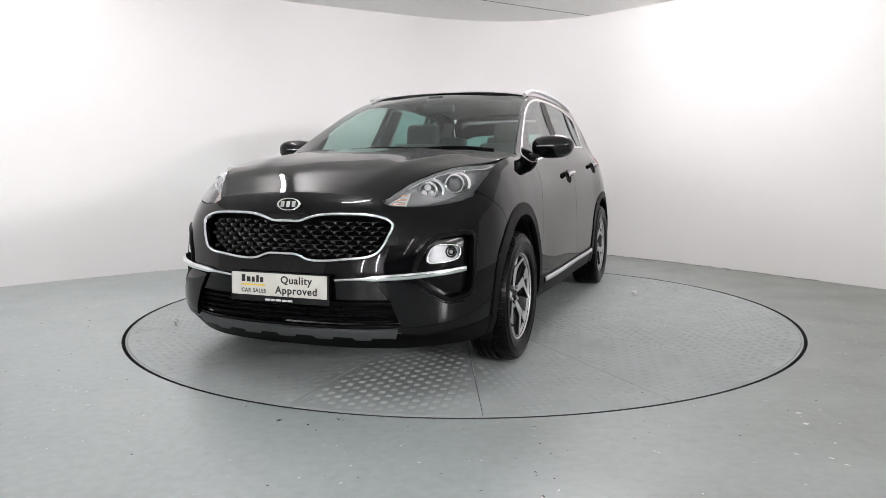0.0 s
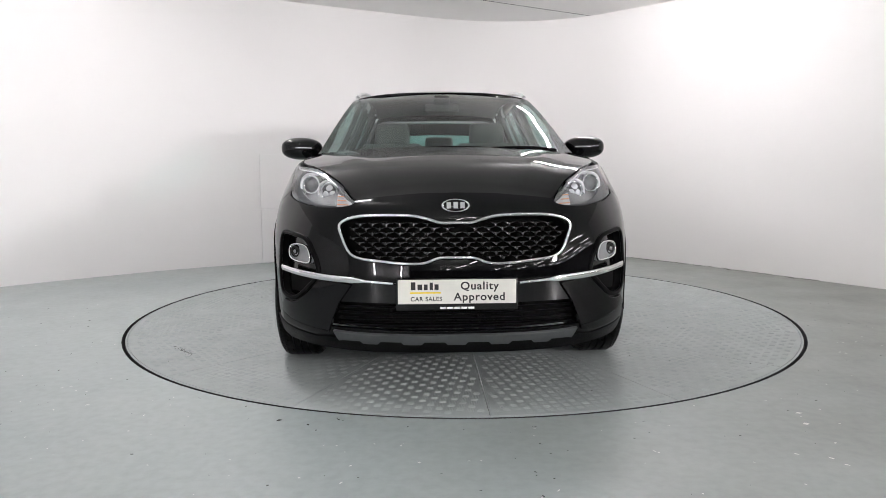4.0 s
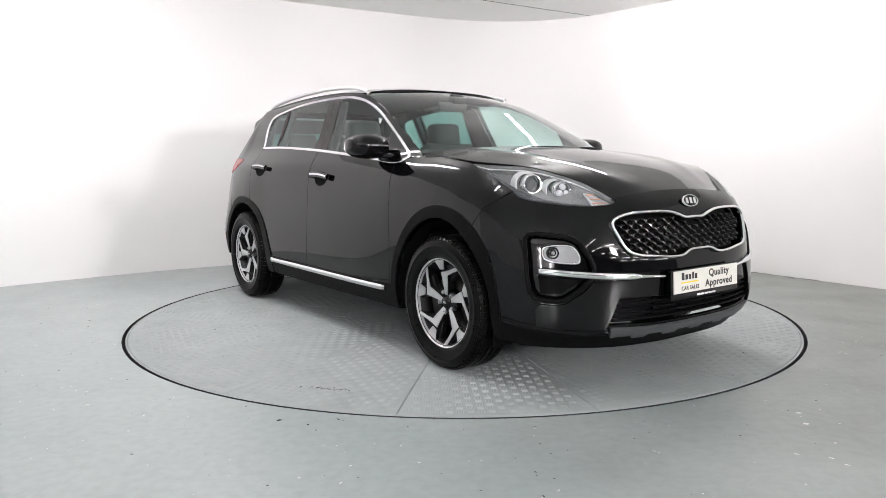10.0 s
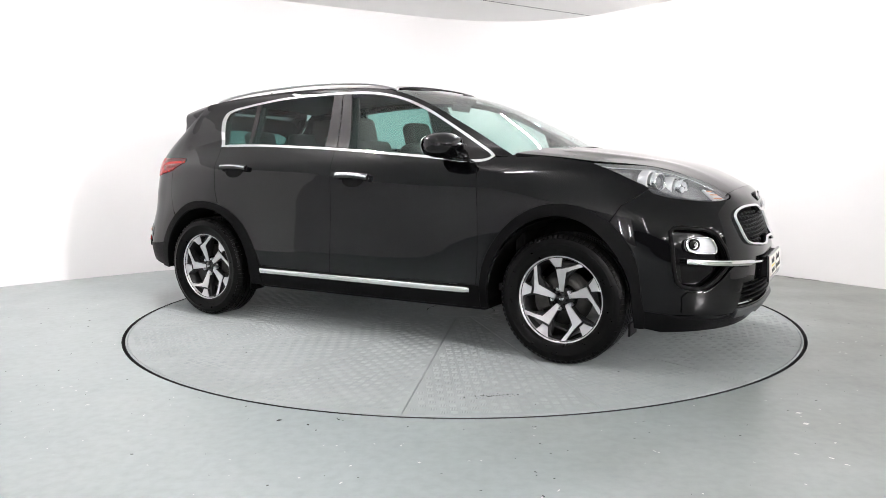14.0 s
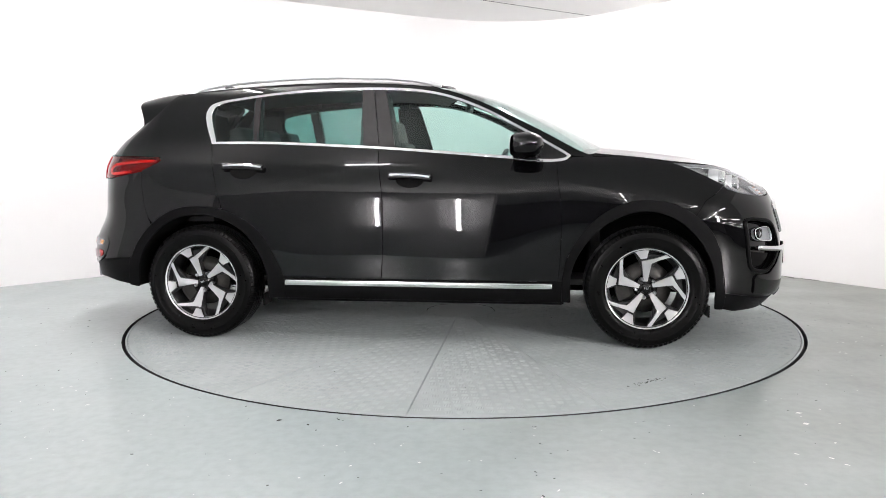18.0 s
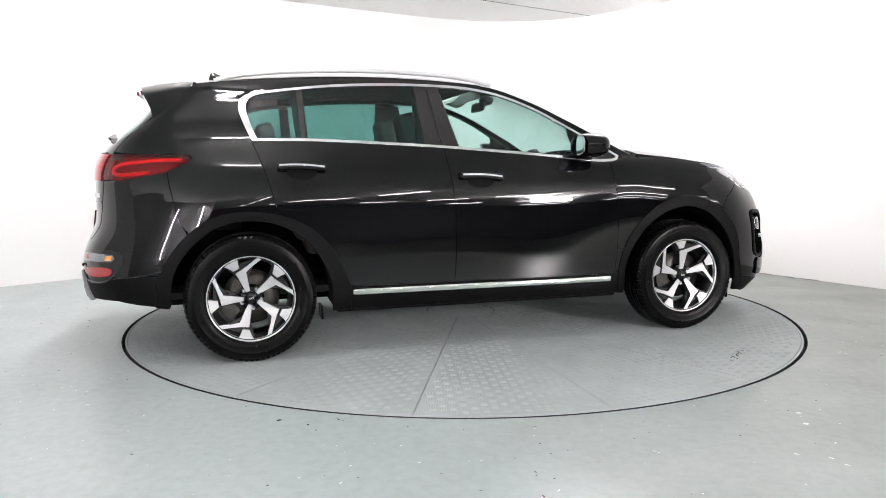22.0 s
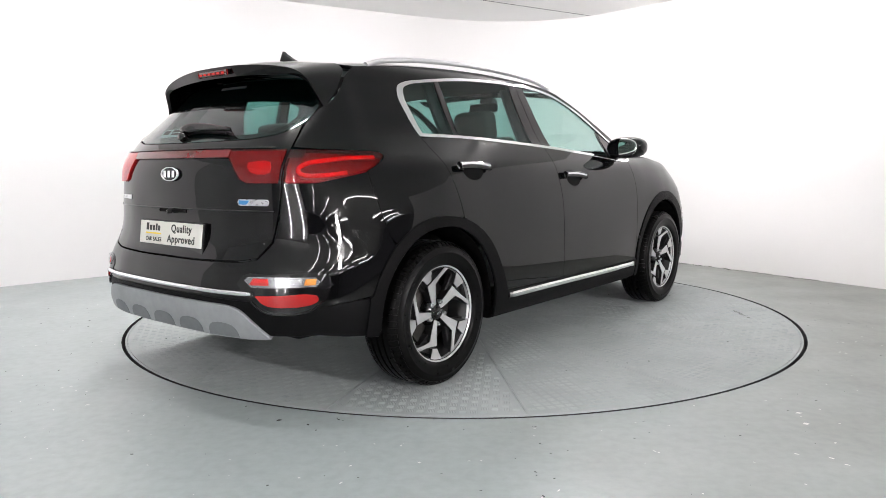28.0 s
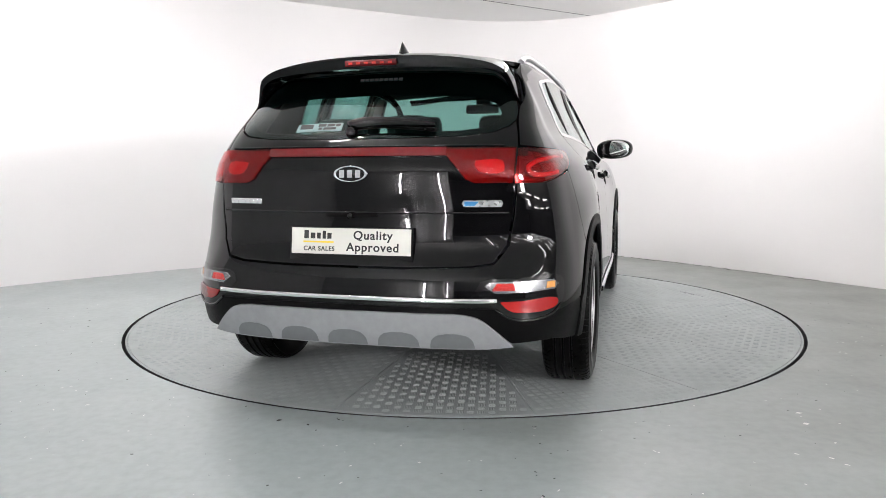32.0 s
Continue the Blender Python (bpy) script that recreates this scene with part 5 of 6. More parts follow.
# fog lamp pods and the bright bar
for i in (0, 1):
    R_ = bool(i)
    pod = panel("fog_lamp_pod", inset(skin, 0.036), fog_l, GLOSS_BLACK, front_bumper, "gloss black fog lamp pod", R_, gap=-0.01, thick=0, step=0.03)
    fe = resample(fog_l, 0.03)
    a_, b_ = skin(fe[:, 0], fe[:, 1]), inset(skin, 0.04)(fe[:, 0], fe[:, 1])
    m = len(fe)
    carried("pod_wall", np.vstack([a_, b_]), [(k, (k + 1) % m, m + (k + 1) % m, m + k) for k in range(m)], CLADDING, pod, "", True, R_)
    strip("pod_rim", skin, fe, 0.022, 0.014, CLADDING, pod, "black moulded rim", R_, True, lift=0.002)
    bez = line([(0.790, 0.650), (0.784, 0.680), (0.755, 0.692), (0.700, 0.690), (0.684, 0.673), (0.673, 0.630), (0.680, 0.614), (0.720, 0.613), (0.769, 0.621), (0.786, 0.632)], 3)
    bz = panel("fog_bezel", inset(skin, 0.020), [nose(*q) for q in bez], SILVER_PAINT, pod, "silver fog lamp bezel", R_, gap=0, thick=0.016, step=0.02)
    strip("bezel_rim", inset(skin, 0.012), [nose(*q) for q in bez], 0.009, 0.014, CHROME, bz, "bright rim", R_, True)
    c_ = skin(*np.array([nose(0.757, 0.657)]).T)[0]
    ax_ = (0.80, 0.58, 0)
    v, f = disc_on((c_[0] - 0.012, c_[1] - 0.008, c_[2]), ax_, [(0.0, 0.000), (0.014, -0.002), (0.019, -0.008), (0.022, 0.004), (0.027, 0.004), (0.029, -0.014)], 24)
    carried("fog_lamp", v, f, GLOSS_BLACK, pod, "round dark fog lamp", True, R_)
    v, f = disc_on((c_[0] - 0.009, c_[1] - 0.006, c_[2]), ax_, [(0.0, 0.006), (0.006, 0.004), (0.009, 0.0)], 14)
    carried("fog_bulb", v, f, LAMP_GREY, pod, "small lamp glass", True, R_)
    tri_ = [(0.812, 0.556), (0.680, 0.535), (0.700, 0.512), (0.748, 0.470), (0.806, 0.462)]
    panel("lower_pocket", inset(skin, 0.034), [nose(*q) for q in tri_], DARK, pod, "dark moulded pocket", R_, gap=0, thick=0.004)
    bar = line([(0.27, 0.537), (0.356, 0.543), (0.425, 0.547), (0.500, 0.551), (0.566, 0.554), (0.644, 0.560), (0.727, 0.568), (0.802, 0.578)], 5)
    uv = np.array([nose(*q) for q in bar])
    p, n = skin(uv[:, 0], uv[:, 1]), normals_of(skin, uv[:, 0], uv[:, 1])
    v, f = [], []
    for k in range(len(p)):
        yy = bar[k][0]
        w = float(np.interp(yy, [0.27, 0.40, 0.455, 0.60, 0.802], [0.012, 0.014, 0.030, 0.032, 0.028]))
        for a, o in oval(w, 0.024, 10, 0.6):
            v.append(p[k] + np.array([0, 0, a]) + n[k] * (o + 0.010))
    f = [(k * 10 + a, k * 10 + (a + 1) % 10, k * 10 + 10 + (a + 1) % 10, k * 10 + 10 + a) for k in range(len(p) - 1) for a in range(10)] + [tuple(range(10))[::-1], tuple(range(len(v) - 10, len(v)))]
    carried("chrome_bar", v, [q[::-1] for q in f], CHROME, front_bumper, "bright chrome bar across the bumper", True, R_)

# tail lamps
out_lamp = [tail(0.652, 1.122), tail(0.66, 1.0)] + [tail(0.66, 0.99)] + F([(-1.965, 0.99), (-1.74, 1.037), (-1.635, 1.085), (-1.617, 1.10), (-1.635, 1.115), (-1.75, 1.119), (-1.93, 1.122)])
in_lamp = [(0.382, 1.122), (0.384, 1.092), (0.42, 1.055), (0.465, 0.998), (0.50, 0.984), (0.642, 0.984), (0.643, 1.122)]
for i in (0, 1):
    R_ = bool(i)
    lamp = panel("tail_lamp", inset(skin, -0.004), out_lamp, RED_LENS, None, "wrap-round red tail lamp", R_, gap=0.001, thick=0.008, step=0.03)
    panel("lamp_body", inset(skin, 0.035), out_lamp, RED_BODY, lamp, "red lamp body", R_, gap=-0.004, thick=0, step=0.03)
    hook = line([flank(-1.66, 1.10), flank(-1.80, 1.095), flank(-1.90, 1.085), tail(0.72, 1.07), tail(0.70, 1.045), tail(0.71, 1.025), flank(-1.92, 1.02), flank(-1.83, 1.03)], 4)
    strip("light_guide", inset(skin, 0.014), hook, 0.020, 0.014, RED_GLOW, lamp, "brighter red light guide", R_)
    sg = -1 if R_ else 1
    inner = panel("inner_tail_lamp", inset(skin, -0.010), [tail(sg * y, z) for y, z in in_lamp], RED_LENS, tailgate, "red inner tail lamp", gap=0.001, thick=0.012, step=0.03)
    panel("lamp_body", inset(skin, -0.002), [tail(sg * y, z) for y, z in in_lamp], RED_BODY, inner, "", gap=0.003, thick=0.004, step=0.03)
    win = line([(0.50, 1.07), (0.60, 1.07), (0.605, 1.03), (0.52, 1.03), (0.50, 1.05)], 3)
    panel("lit_block", inset(skin, -0.006), [tail(sg * y, z) for y, z in win], RED_GLOW, inner, "brighter red block", gap=0, thick=0.002, step=0.03)
ys = np.linspace(-0.384, 0.384, 25)
panel("lamp_strip", inset(skin, -0.010), [tail(y, 1.122) for y in ys] + [tail(y, 1.093) for y in ys[::-1]], RED_BODY, tailgate, "dark red strip joining the tail lamps", gap=0, thick=0.014, step=0.03)
strip("strip_edge", skin, [tail(y, 1.129) for y in np.linspace(-0.60, 0.60, 30)], 0.008, 0.018, GLOSS_BLACK, tailgate, lift=0.002)
# tailgate crease above the plate, and the handle slot
strip("gate_step", skin, [tail(y, 0.868) for y in np.linspace(-0.63, 0.63, 30)], 0.010, 0.012, GLOSS_BLACK, tailgate, lift=-0.003)
strip("handle_slot", skin, [tail(y, 0.856) for y in np.linspace(-0.11, 0.11, 12)], 0.016, 0.014, DARK, tailgate, "dark handle slot", lift=-0.002)
v, f = disc_on((-2.19, 0.0, 0.856), (-1, 0, -0.3), [(0.0, 0.018), (0.010, 0.016), (0.013, 0.0)], 14)
carried("rear_camera", v, f, GLOSS_BLACK, tailgate, "small rear camera")

# rear bumper lamps, reflectors and bright strip
strip("bumper_strip", skin, [tail(y, 0.533) for y in np.linspace(-0.60, 0.60, 40)], 0.020, 0.022, CHROME, rlip, "bright strip across the rear bumper", lift=0.006)
for i in (0, 1):
    sg = -1 if i else 1
    pod_ = line([(0.52, 0.57), (0.545, 0.606), (0.68, 0.614), (0.82, 0.612), (0.835, 0.56), (0.825, 0.50), (0.79, 0.462), (0.66, 0.455), (0.595, 0.50)], 4)
    pod = panel("rear_lamp_pod", inset(skin, -0.003), [tail(sg * y, z) for y, z in pod_], GLOSS_BLACK, None, "gloss black pod with lamp and reflector", gap=0, thick=0.006, step=0.03)
    a = [(0.556, 0.588), (0.576, 0.601), (0.675, 0.603), (0.694, 0.563), (0.596, 0.561)]
    b = [(0.682, 0.603), (0.798, 0.600), (0.810, 0.582), (0.802, 0.565), (0.700, 0.563)]
    for pts, mt, nm, lb in ((a, RED_BODY, "fog_lamp", "red and clear fog lamp"), (b, WHITE_LAMP, "turn_lamp", "clear turn lamp with amber bulb")):
        base = panel(nm, inset(skin, -0.006), [tail(sg * y, z) for y, z in pts], LAMP_SILVER, pod, lb, gap=0, thick=0.006, step=0.02)
        cy, cz = np.mean(pts, 0)
        if mt is RED_BODY:
            q = [(cy - 0.035, cz - 0.012), (cy - 0.02, cz + 0.013), (cy + 0.04, cz + 0.013), (cy + 0.045, cz - 0.012)]
            carried("red_filter", *[list(x_) if j_ else x_ for j_, x_ in enumerate(sheet(inset(skin, -0.0085), [tail(sg * y, z) for y, z in q], gap=0, thick=0.001, step=0.02)[:2])], RED_GLOW, pod, "red filter")
        else:
            q = [(cy + 0.015, cz - 0.011), (cy + 0.018, cz + 0.011), (cy + 0.042, cz + 0.011), (cy + 0.042, cz - 0.011)]
            carried("amber_bulb", *sheet(inset(skin, -0.0085), [tail(sg * y, z) for y, z in q], gap=0, thick=0.001, step=0.02)[:2], AMBER, pod, "amber bulb")
        panel("lens", inset(skin, -0.013), [tail(sg * y, z) for y, z in pts], CLEAR, pod, "clear lens", gap=0, thick=0.0, step=0.02)
    rf = line([(0.615, 0.526), (0.70, 0.528), (0.806, 0.528), (0.812, 0.508), (0.796, 0.492), (0.67, 0.487), (0.640, 0.500)], 3)
    panel("reflector", inset(skin, -0.010), [tail(sg * y, z) for y, z in rf], REFLECTOR, pod, "red reflector", gap=0, thick=0.008, step=0.02)
    strip("pod_edge", inset(skin, -0.004), [tail(sg * y, z) for y, z in line([(0.595, 0.50), (0.66, 0.458), (0.79, 0.464), (0.826, 0.50)], 4)], 0.010, 0.010, GLOSS_BLACK, pod)


# badges
def badge(at, axis, w, h, parent):
    ax = Vector(axis).normalized()
    sd = Vector((0, 0, 1)).cross(ax).normalized()
    upv = ax.cross(sd)
    e = Vector(at)
    def put(pts, depth):
        return [tuple(e + sd * a + upv * b + ax * depth) for a, b in pts]
    n = 36
    el = lambda k: [(w / 2 * k * math.cos(2 * math.pi * i / n), h / 2 * k * math.sin(2 * math.pi * i / n)) for i in range(n)]
    base = carried("badge", put(el(0.86), 0.005) + put(el(0.9), -0.01), [tuple(range(n))] + [(i, n + i, n + (i + 1) % n, (i + 1) % n) for i in range(n)], GLOSS_BLACK, parent, "oval maker's badge with bright shapes")
    v = put(el(1.0), 0.003) + put(el(0.96), 0.009) + put(el(0.88), 0.009) + put(el(0.84), 0.004)
    f = [(r * n + i, (r + 1) * n + i, (r + 1) * n + (i + 1) % n, r * n + (i + 1) % n) for r in range(3) for i in range(n)]
    carried("badge_ring", v, [q[::-1] for q in f], CHROME, base, "bright oval ring")
    for a in (-0.24, 0.0, 0.24):
        bw, bh = w * 0.15, h * 0.46
        q = [(a * w - bw / 2, -bh / 2), (a * w + bw / 2, -bh / 2), (a * w + bw / 2, bh / 2), (a * w - bw / 2, bh / 2)]
        v = put(q, 0.009) + put(q, 0.004)
        carried("badge_bar", v, [(0, 1, 2, 3), (0, 4, 5, 1), (1, 5, 6, 2), (2, 6, 7, 3), (3, 7, 4, 0)], CHROME, base, "", False)


q = skin(*np.array([nose(0, 0.875)]).T)[0]
badge((q[0] + 0.004, 0, 0.875), (1, 0, 0.32), 0.128, 0.062, front_bumper)
q = skin(*np.array([tail(0, 1.022)]).T)[0]
badge((q[0] - 0.004, 0, 1.022), (-1, 0, 0.06), 0.145, 0.066, tailgate)
# model script and the eco plaque, as plain bars
for k in range(8):
    y0 = 0.592 - 0.0215 * k
    q = [tail(y0, 0.918), tail(y0 - 0.017, 0.918), tail(y0 - 0.019, 0.899), tail(y0 - 0.002, 0.899)]
    panel("script_bar", inset(skin, -0.004), q, CHROME, tailgate, gap=0, thick=0.004, step=0.03)
pq = panel("plaque", inset(skin, -0.004), [tail(y, z) for y, z in ((-0.460, 0.915), (-0.600, 0.915), (-0.606, 0.905), (-0.600, 0.893), (-0.460, 0.893), (-0.454, 0.905))], SATIN, tailgate, "small silver and blue plaque", gap=0, thick=0.004, step=0.03)
panel("blue_field", inset(skin, -0.005), [tail(y, z) for y, z in ((-0.462, 0.912), (-0.515, 0.912), (-0.500, 0.896), (-0.462, 0.896))], surface("blue_enamel", (0.03, 0.22, 0.50), 0.3, vary=0.05), pq, "", gap=0, thick=0.001, step=0.03)


# number plates
def writing(text, size, at, right_v, up_v, material, parent, label, wide=1.0):
    cu = bpy.data.curves.new("lettering", "FONT")
    cu.body, cu.size, cu.align_x, cu.align_y, cu.space_character = text, size, "CENTER", "CENTER", 1.12
    cu.extrude, cu.offset = 0.0006, size * 0.02
    tmp = bpy.data.objects.new("lettering", cu)
    scene.collection.objects.link(tmp)
    bpy.context.view_layer.update()
    me = bpy.data.meshes.new_from_object(tmp.evaluated_get(bpy.context.evaluated_depsgraph_get()))
    bpy.data.objects.remove(tmp)
    me.materials.clear()
    me.materials.append(material)
    ob = new("lettering", me)
    x, y = Vector(right_v).normalized(), Vector(up_v).normalized()
    z = x.cross(y)
    m = Matrix((x * wide, y, z)).transposed().to_4x4()
    me.transform(Matrix.Translation(Vector(at) - Vector(SHIFT)) @ m)
    ob.parent = parent
    return tagged(ob, label)


def number_plate(at, out, right_v, parent, label):
    r, o = Vector(right_v).normalized(), Vector(out).normalized()
    u = o.cross(r)
    m = Matrix((r, u, o)).transposed().to_4x4()
    def box(size, c, bev):
        bm = block(size, c, bev)
        bmesh.ops.transform(bm, matrix=Matrix.Translation(at) @ m, verts=bm.verts)
        return bm_data(bm)
    v, f = box((0.538, 0.142, 0.014), (0, -0.012, -0.010), 0.005)
    pl = carried("number_plate", v, f, GLOSS_BLACK, parent, label, False)
    v, f = box((0.518, 0.106, 0.006), (0, 0, 0.0), 0.002)
    carried("plate_face", v, f, PLATE_WHITE, pl, "white plate face", False)
    P = lambda a, b: tuple(Vector(at) + r * a + u * b + o * 0.0037)
    writing("Quality", 0.048, P(0.098, 0.024), r, u, LETTER_BLACK, pl, "black word Quality", 1.05)
    writing("Approved", 0.048, P(0.098, -0.024), r, u, LETTER_BLACK, pl, "black word Approved", 1.05)
    writing("CAR SALES", 0.026, P(-0.135, -0.032), r, u, LETTER_BLACK, pl, "black words CAR SALES")
    for a, w, h in ((-0.192, 0.020, 0.034), (-0.163, 0.020, 0.024), (-0.137, 0.016, 0.024), (-0.113, 0.014, 0.032), (-0.090, 0.018, 0.024)):
        v, f = box((w, h, 0.0012), (a, 0.026 + (h - 0.034) / 2, 0.0036), 0)
        carried("mark", v, f, LETTER_BLACK, pl, "plain black mark", False)
    v, f = box((0.135, 0.007, 0.0012), (-0.138, -0.004, 0.0036), 0)
    carried("stripe", v, f, YELLOW, pl, "yellow stripe", False)
    for k in range(5):
        v, f = box((0.026, 0.009, 0.0012), (-0.062 + 0.031 * k, -0.072, -0.0015), 0)
        carried("line_bar", v, f, LETTER_WHITE, pl, "", False)


number_plate((2.272, 0.0, 0.506), (1, 0, 0.05), (0, 1, 0), front_bumper, "white number plate with black words in a black holder")
v, f = bm_data(block((0.05, 0.50, 0.11), (2.240, 0, 0.50), 0.01))
carried("plate_mount", v, f, CLADDING, front_bumper, "black plate mount", False)
number_plate((-2.199, 0.0, 0.751), (-1, 0, 0.13), (0, -1, 0), tailgate, "white number plate with black words in a black holder")
# faint writing under the spoiler, as plain bars
for k in range(9):
    y0 = 0.09 - 0.0225 * k
    panel("pale_bar", inset(skin, 0.002), [tail(y0, 1.440), tail(y0 - 0.016, 1.440), tail(y0 - 0.016, 1.430), tail(y0, 1.430)], GREY_SKID, tailgate, gap=0, thick=0.001, step=0.03)


# ---------------------------------------------------------------- wheels
TYRE_R = 0.349


def wheel_at(x, y, spin):
    """A wheel whose outer face looks along +y in its own space; y gives the side."""
    # tyre: outer face towards +h
    prof = [(0.222, -0.095), (0.245, -0.108), (0.285, -0.114), (0.318, -0.108), (0.335, -0.094), (0.3455, -0.078), (TYRE_R, -0.056), (TYRE_R, -0.052), (0.339, -0.050), (0.339, -0.042), (TYRE_R, -0.040),
            (TYRE_R, -0.016), (0.339, -0.014), (0.339, -0.005), (TYRE_R, -0.003), (TYRE_R, 0.022), (0.339, 0.024), (0.339, 0.032), (TYRE_R, 0.034), (TYRE_R, 0.056), (0.3455, 0.078), (0.335, 0.094), (0.326, 0.103),
            (0.3235, 0.1065), (0.318, 0.1075), (0.300, 0.113), (0.297, 0.1150), (0.292, 0.1150), (0.289, 0.1135), (0.270, 0.1130), (0.250, 0.109), (0.240, 0.104), (0.236, 0.099), (0.228, 0.092), (0.222, 0.088)]
    v, f = lathe(prof, 72, "y")
    tyre = (v, f)
    # shoulder blocks
    lv, lf = [], []
    for k in range(72):
        for s_ in (-1, 1):
            a = 2 * math.pi * (k + (0.5 if s_ > 0 else 0)) / 72
            da = 0.0285
            b = len(lv)
            for aa in (a - da, a + da):
                for r, h in ((0.3475, 0.050), (0.3490, 0.074), (0.3400, 0.0945), (0.3280, 0.104), (0.322, 0.100)):
                    lv.append((r * math.cos(aa), s_ * h, r * math.sin(aa)))
            q = [(b + i, b + i + 1, b + 6 + i, b + 5 + i) for i in range(4)] + [(b, b + 5, b + 6, b + 1)]
            q += [(b, b + 1, b + 2, b + 3, b + 4), (b + 9, b + 8, b + 7, b + 6, b + 5)]
            lf += q if s_ > 0 else [w[::-1] for w in q]
    # rim barrel and lip
    barrel = lathe([(0.232, 0.085), (0.226, 0.078), (0.214, 0.066), (0.206, 0.02), (0.198, -0.04), (0.205, -0.09), (0.224, -0.096)], 56, "y")
    lip = lathe([(0.236, 0.084), (0.2375, 0.092), (0.234, 0.0965), (0.2285, 0.0955), (0.2245, 0.089), (0.2200, 0.075)], 72, "y")
    return tyre, (lv, lf), barrel, lip


def polar_prism(pts, z_in, z_out, depth, dish=0.0):
    """An outline of (radius, degrees) pressed into a bevelled block on the wheel's face; its face is dished."""
    n = len(pts)
    xy = [(-r * math.cos(radians(a)), r * math.sin(radians(a))) for r, a in pts][::-1]
    c = np.mean(xy, 0)
    def h(x, y):
        r = math.hypot(x, y)
        return z_in + (z_out - z_in) * min(1, max(0, (r - 0.04) / 0.19)) ** 1.2
    top = [((x - c[0]) * 0.955 + c[0], (y - c[1]) * 0.955 + c[1]) for x, y in xy]
    v = [(x, h(x, y), y) for x, y in top] + [(x, h(x, y) - 0.004, y) for x, y in xy] + [(x, h(x, y) - depth, y) for x, y in xy]
    face = [tuple(range(n))]
    side = []
    for i in range(n):
        j = (i + 1) % n
        side += [(n + i, n + j, j, i), (2 * n + i, 2 * n + j, n + j, n + i)]
    return v, face, side


def build_wheel():
    tyre, lugs, barrel, lip = wheel_at(0, 0, 0)
    root = solid("wheel", *barrel, ALLOY_DARK, car, "black tyre on a two-tone five-spoke alloy wheel", True)
    t = solid("tyre", *tyre, RUBBER, root, "black road tyre", True)
    t.data.set_sharp_from_angle(angle=radians(35))
    tagged(solid("tread_block", *lugs, RUBBER, root, "tread blocks on the tyre's shoulders"), kind="stuff")
    solid("rim_lip", *lip, ALLOY, root, "bright machined rim edge", True)
    for k in range(5):
        b = 72 * k
        blade = [(0.040, 116 + b), (0.038, 82 + b), (0.100, 83 + b), (0.146, 83 + b), (0.176, 71 + b), (0.231, 56.5 + b), (0.231, 63 + b), (0.184, 77 + b), (0.164, 91 + b), (0.160, 104 + b), (0.100, 106 + b)]
        wedge = [(0.172, 104.5 + b), (0.174, 93 + b), (0.200, 92 + b), (0.231, 90 + b), (0.231, 99 + b), (0.231, 113 + b), (0.205, 109 + b)]
        for nm, pts in (("spoke", blade), ("spoke_wedge", wedge)):
            v, face, side = polar_prism(pts, 0.062, 0.088, 0.045)
            me = mesh_of(nm, v, face + side, ALLOY, False)
            me.materials.append(ALLOY_DARK)
            me.polygons.foreach_set("material_index", [0] * len(face) + [1] * len(side))
            # machined bevel stays bright
            for i, p in enumerate(me.polygons):
                if i > 0 and (i - 1) % 2 == 0:
                    p.material_index = 0
            ob = new(nm, me)
            ob.parent = root
        # dark web between the spokes
        v, face, side = polar_prism([(0.10, 100 + b), (0.10, 88 + b), (0.215, 64 + b), (0.226, 60 + b), (0.226, 116 + b), (0.205, 112 + b)], 0.040, 0.062, 0.03)
        solid("spoke_back", v, face + side, ALLOY_DARK, root)
    v, f = lathe([(0.0, 0.074), (0.026, 0.074), (0.029, 0.070), (0.030, 0.06), (0.052, 0.056), (0.066, 0.046), (0.070, 0.0)], 30, "y")
    solid("hub_cap", v, f, GLOSS_BLACK, root, "black hub cap", True)
    for a in (-0.009, 0.0, 0.009):
        part("cap_mark", block((0.005, 0.002, 0.011), (a, 0.0748, 0)), SATIN, root, smooth=False)
    for k in range(5):
        a = radians(72 * k + 62)
        v, f = lathe([(0.0, 0.072), (0.008, 0.072), (0.0115, 0.067), (0.0120, 0.04)], 6, "y")
        solid("wheel_nut", [(x + 0.056 * math.cos(a), y, z + 0.056 * math.sin(a)) for x, y, z in v], f, SATIN, root)
    v, f = lathe([(0.07, 0.012), (0.148, 0.012), (0.150, 0.0), (0.148, -0.012), (0.07, -0.012)], 40, "y")
    solid("brake_disc", v, f, STEEL, root, "worn steel brake disc", True)
    cal = []
    for h in (0.032, -0.03):
        for r in (0.09, 0.168):
            for a in np.linspace(-34, 34, 9):
                cal.append((r * math.cos(radians(a)), h, r * math.sin(radians(a))))
    cf = [(i, i + 1, 10 + i, 9 + i) for i in range(8)] + [(9 + i, 10 + i, 28 + i, 27 + i) for i in range(8)] + [(i + 1, i, 18 + i, 19 + i) for i in range(8)] + [(0, 9, 27, 18), (8, 26, 35, 17)]
    solid("brake_caliper", cal, cf, STEEL, root, "dark grey brake caliper")
    return root


first = build_wheel()
WHEELS = ((1.335, -0.808, 180, -3), (-1.335, -0.808, 180, 16), (1.335, 0.808, 0, 0), (-1.335, 0.808, 0, 25))
for k, (x, y, a, spin) in enumerate(WHEELS):
    m = pose(x - AXIS[0], y - AXIS[1], TYRE_R, 0, spin, a)
    if k == 0:
        first.matrix_basis = m
    else:
        copy_thing(first, m)
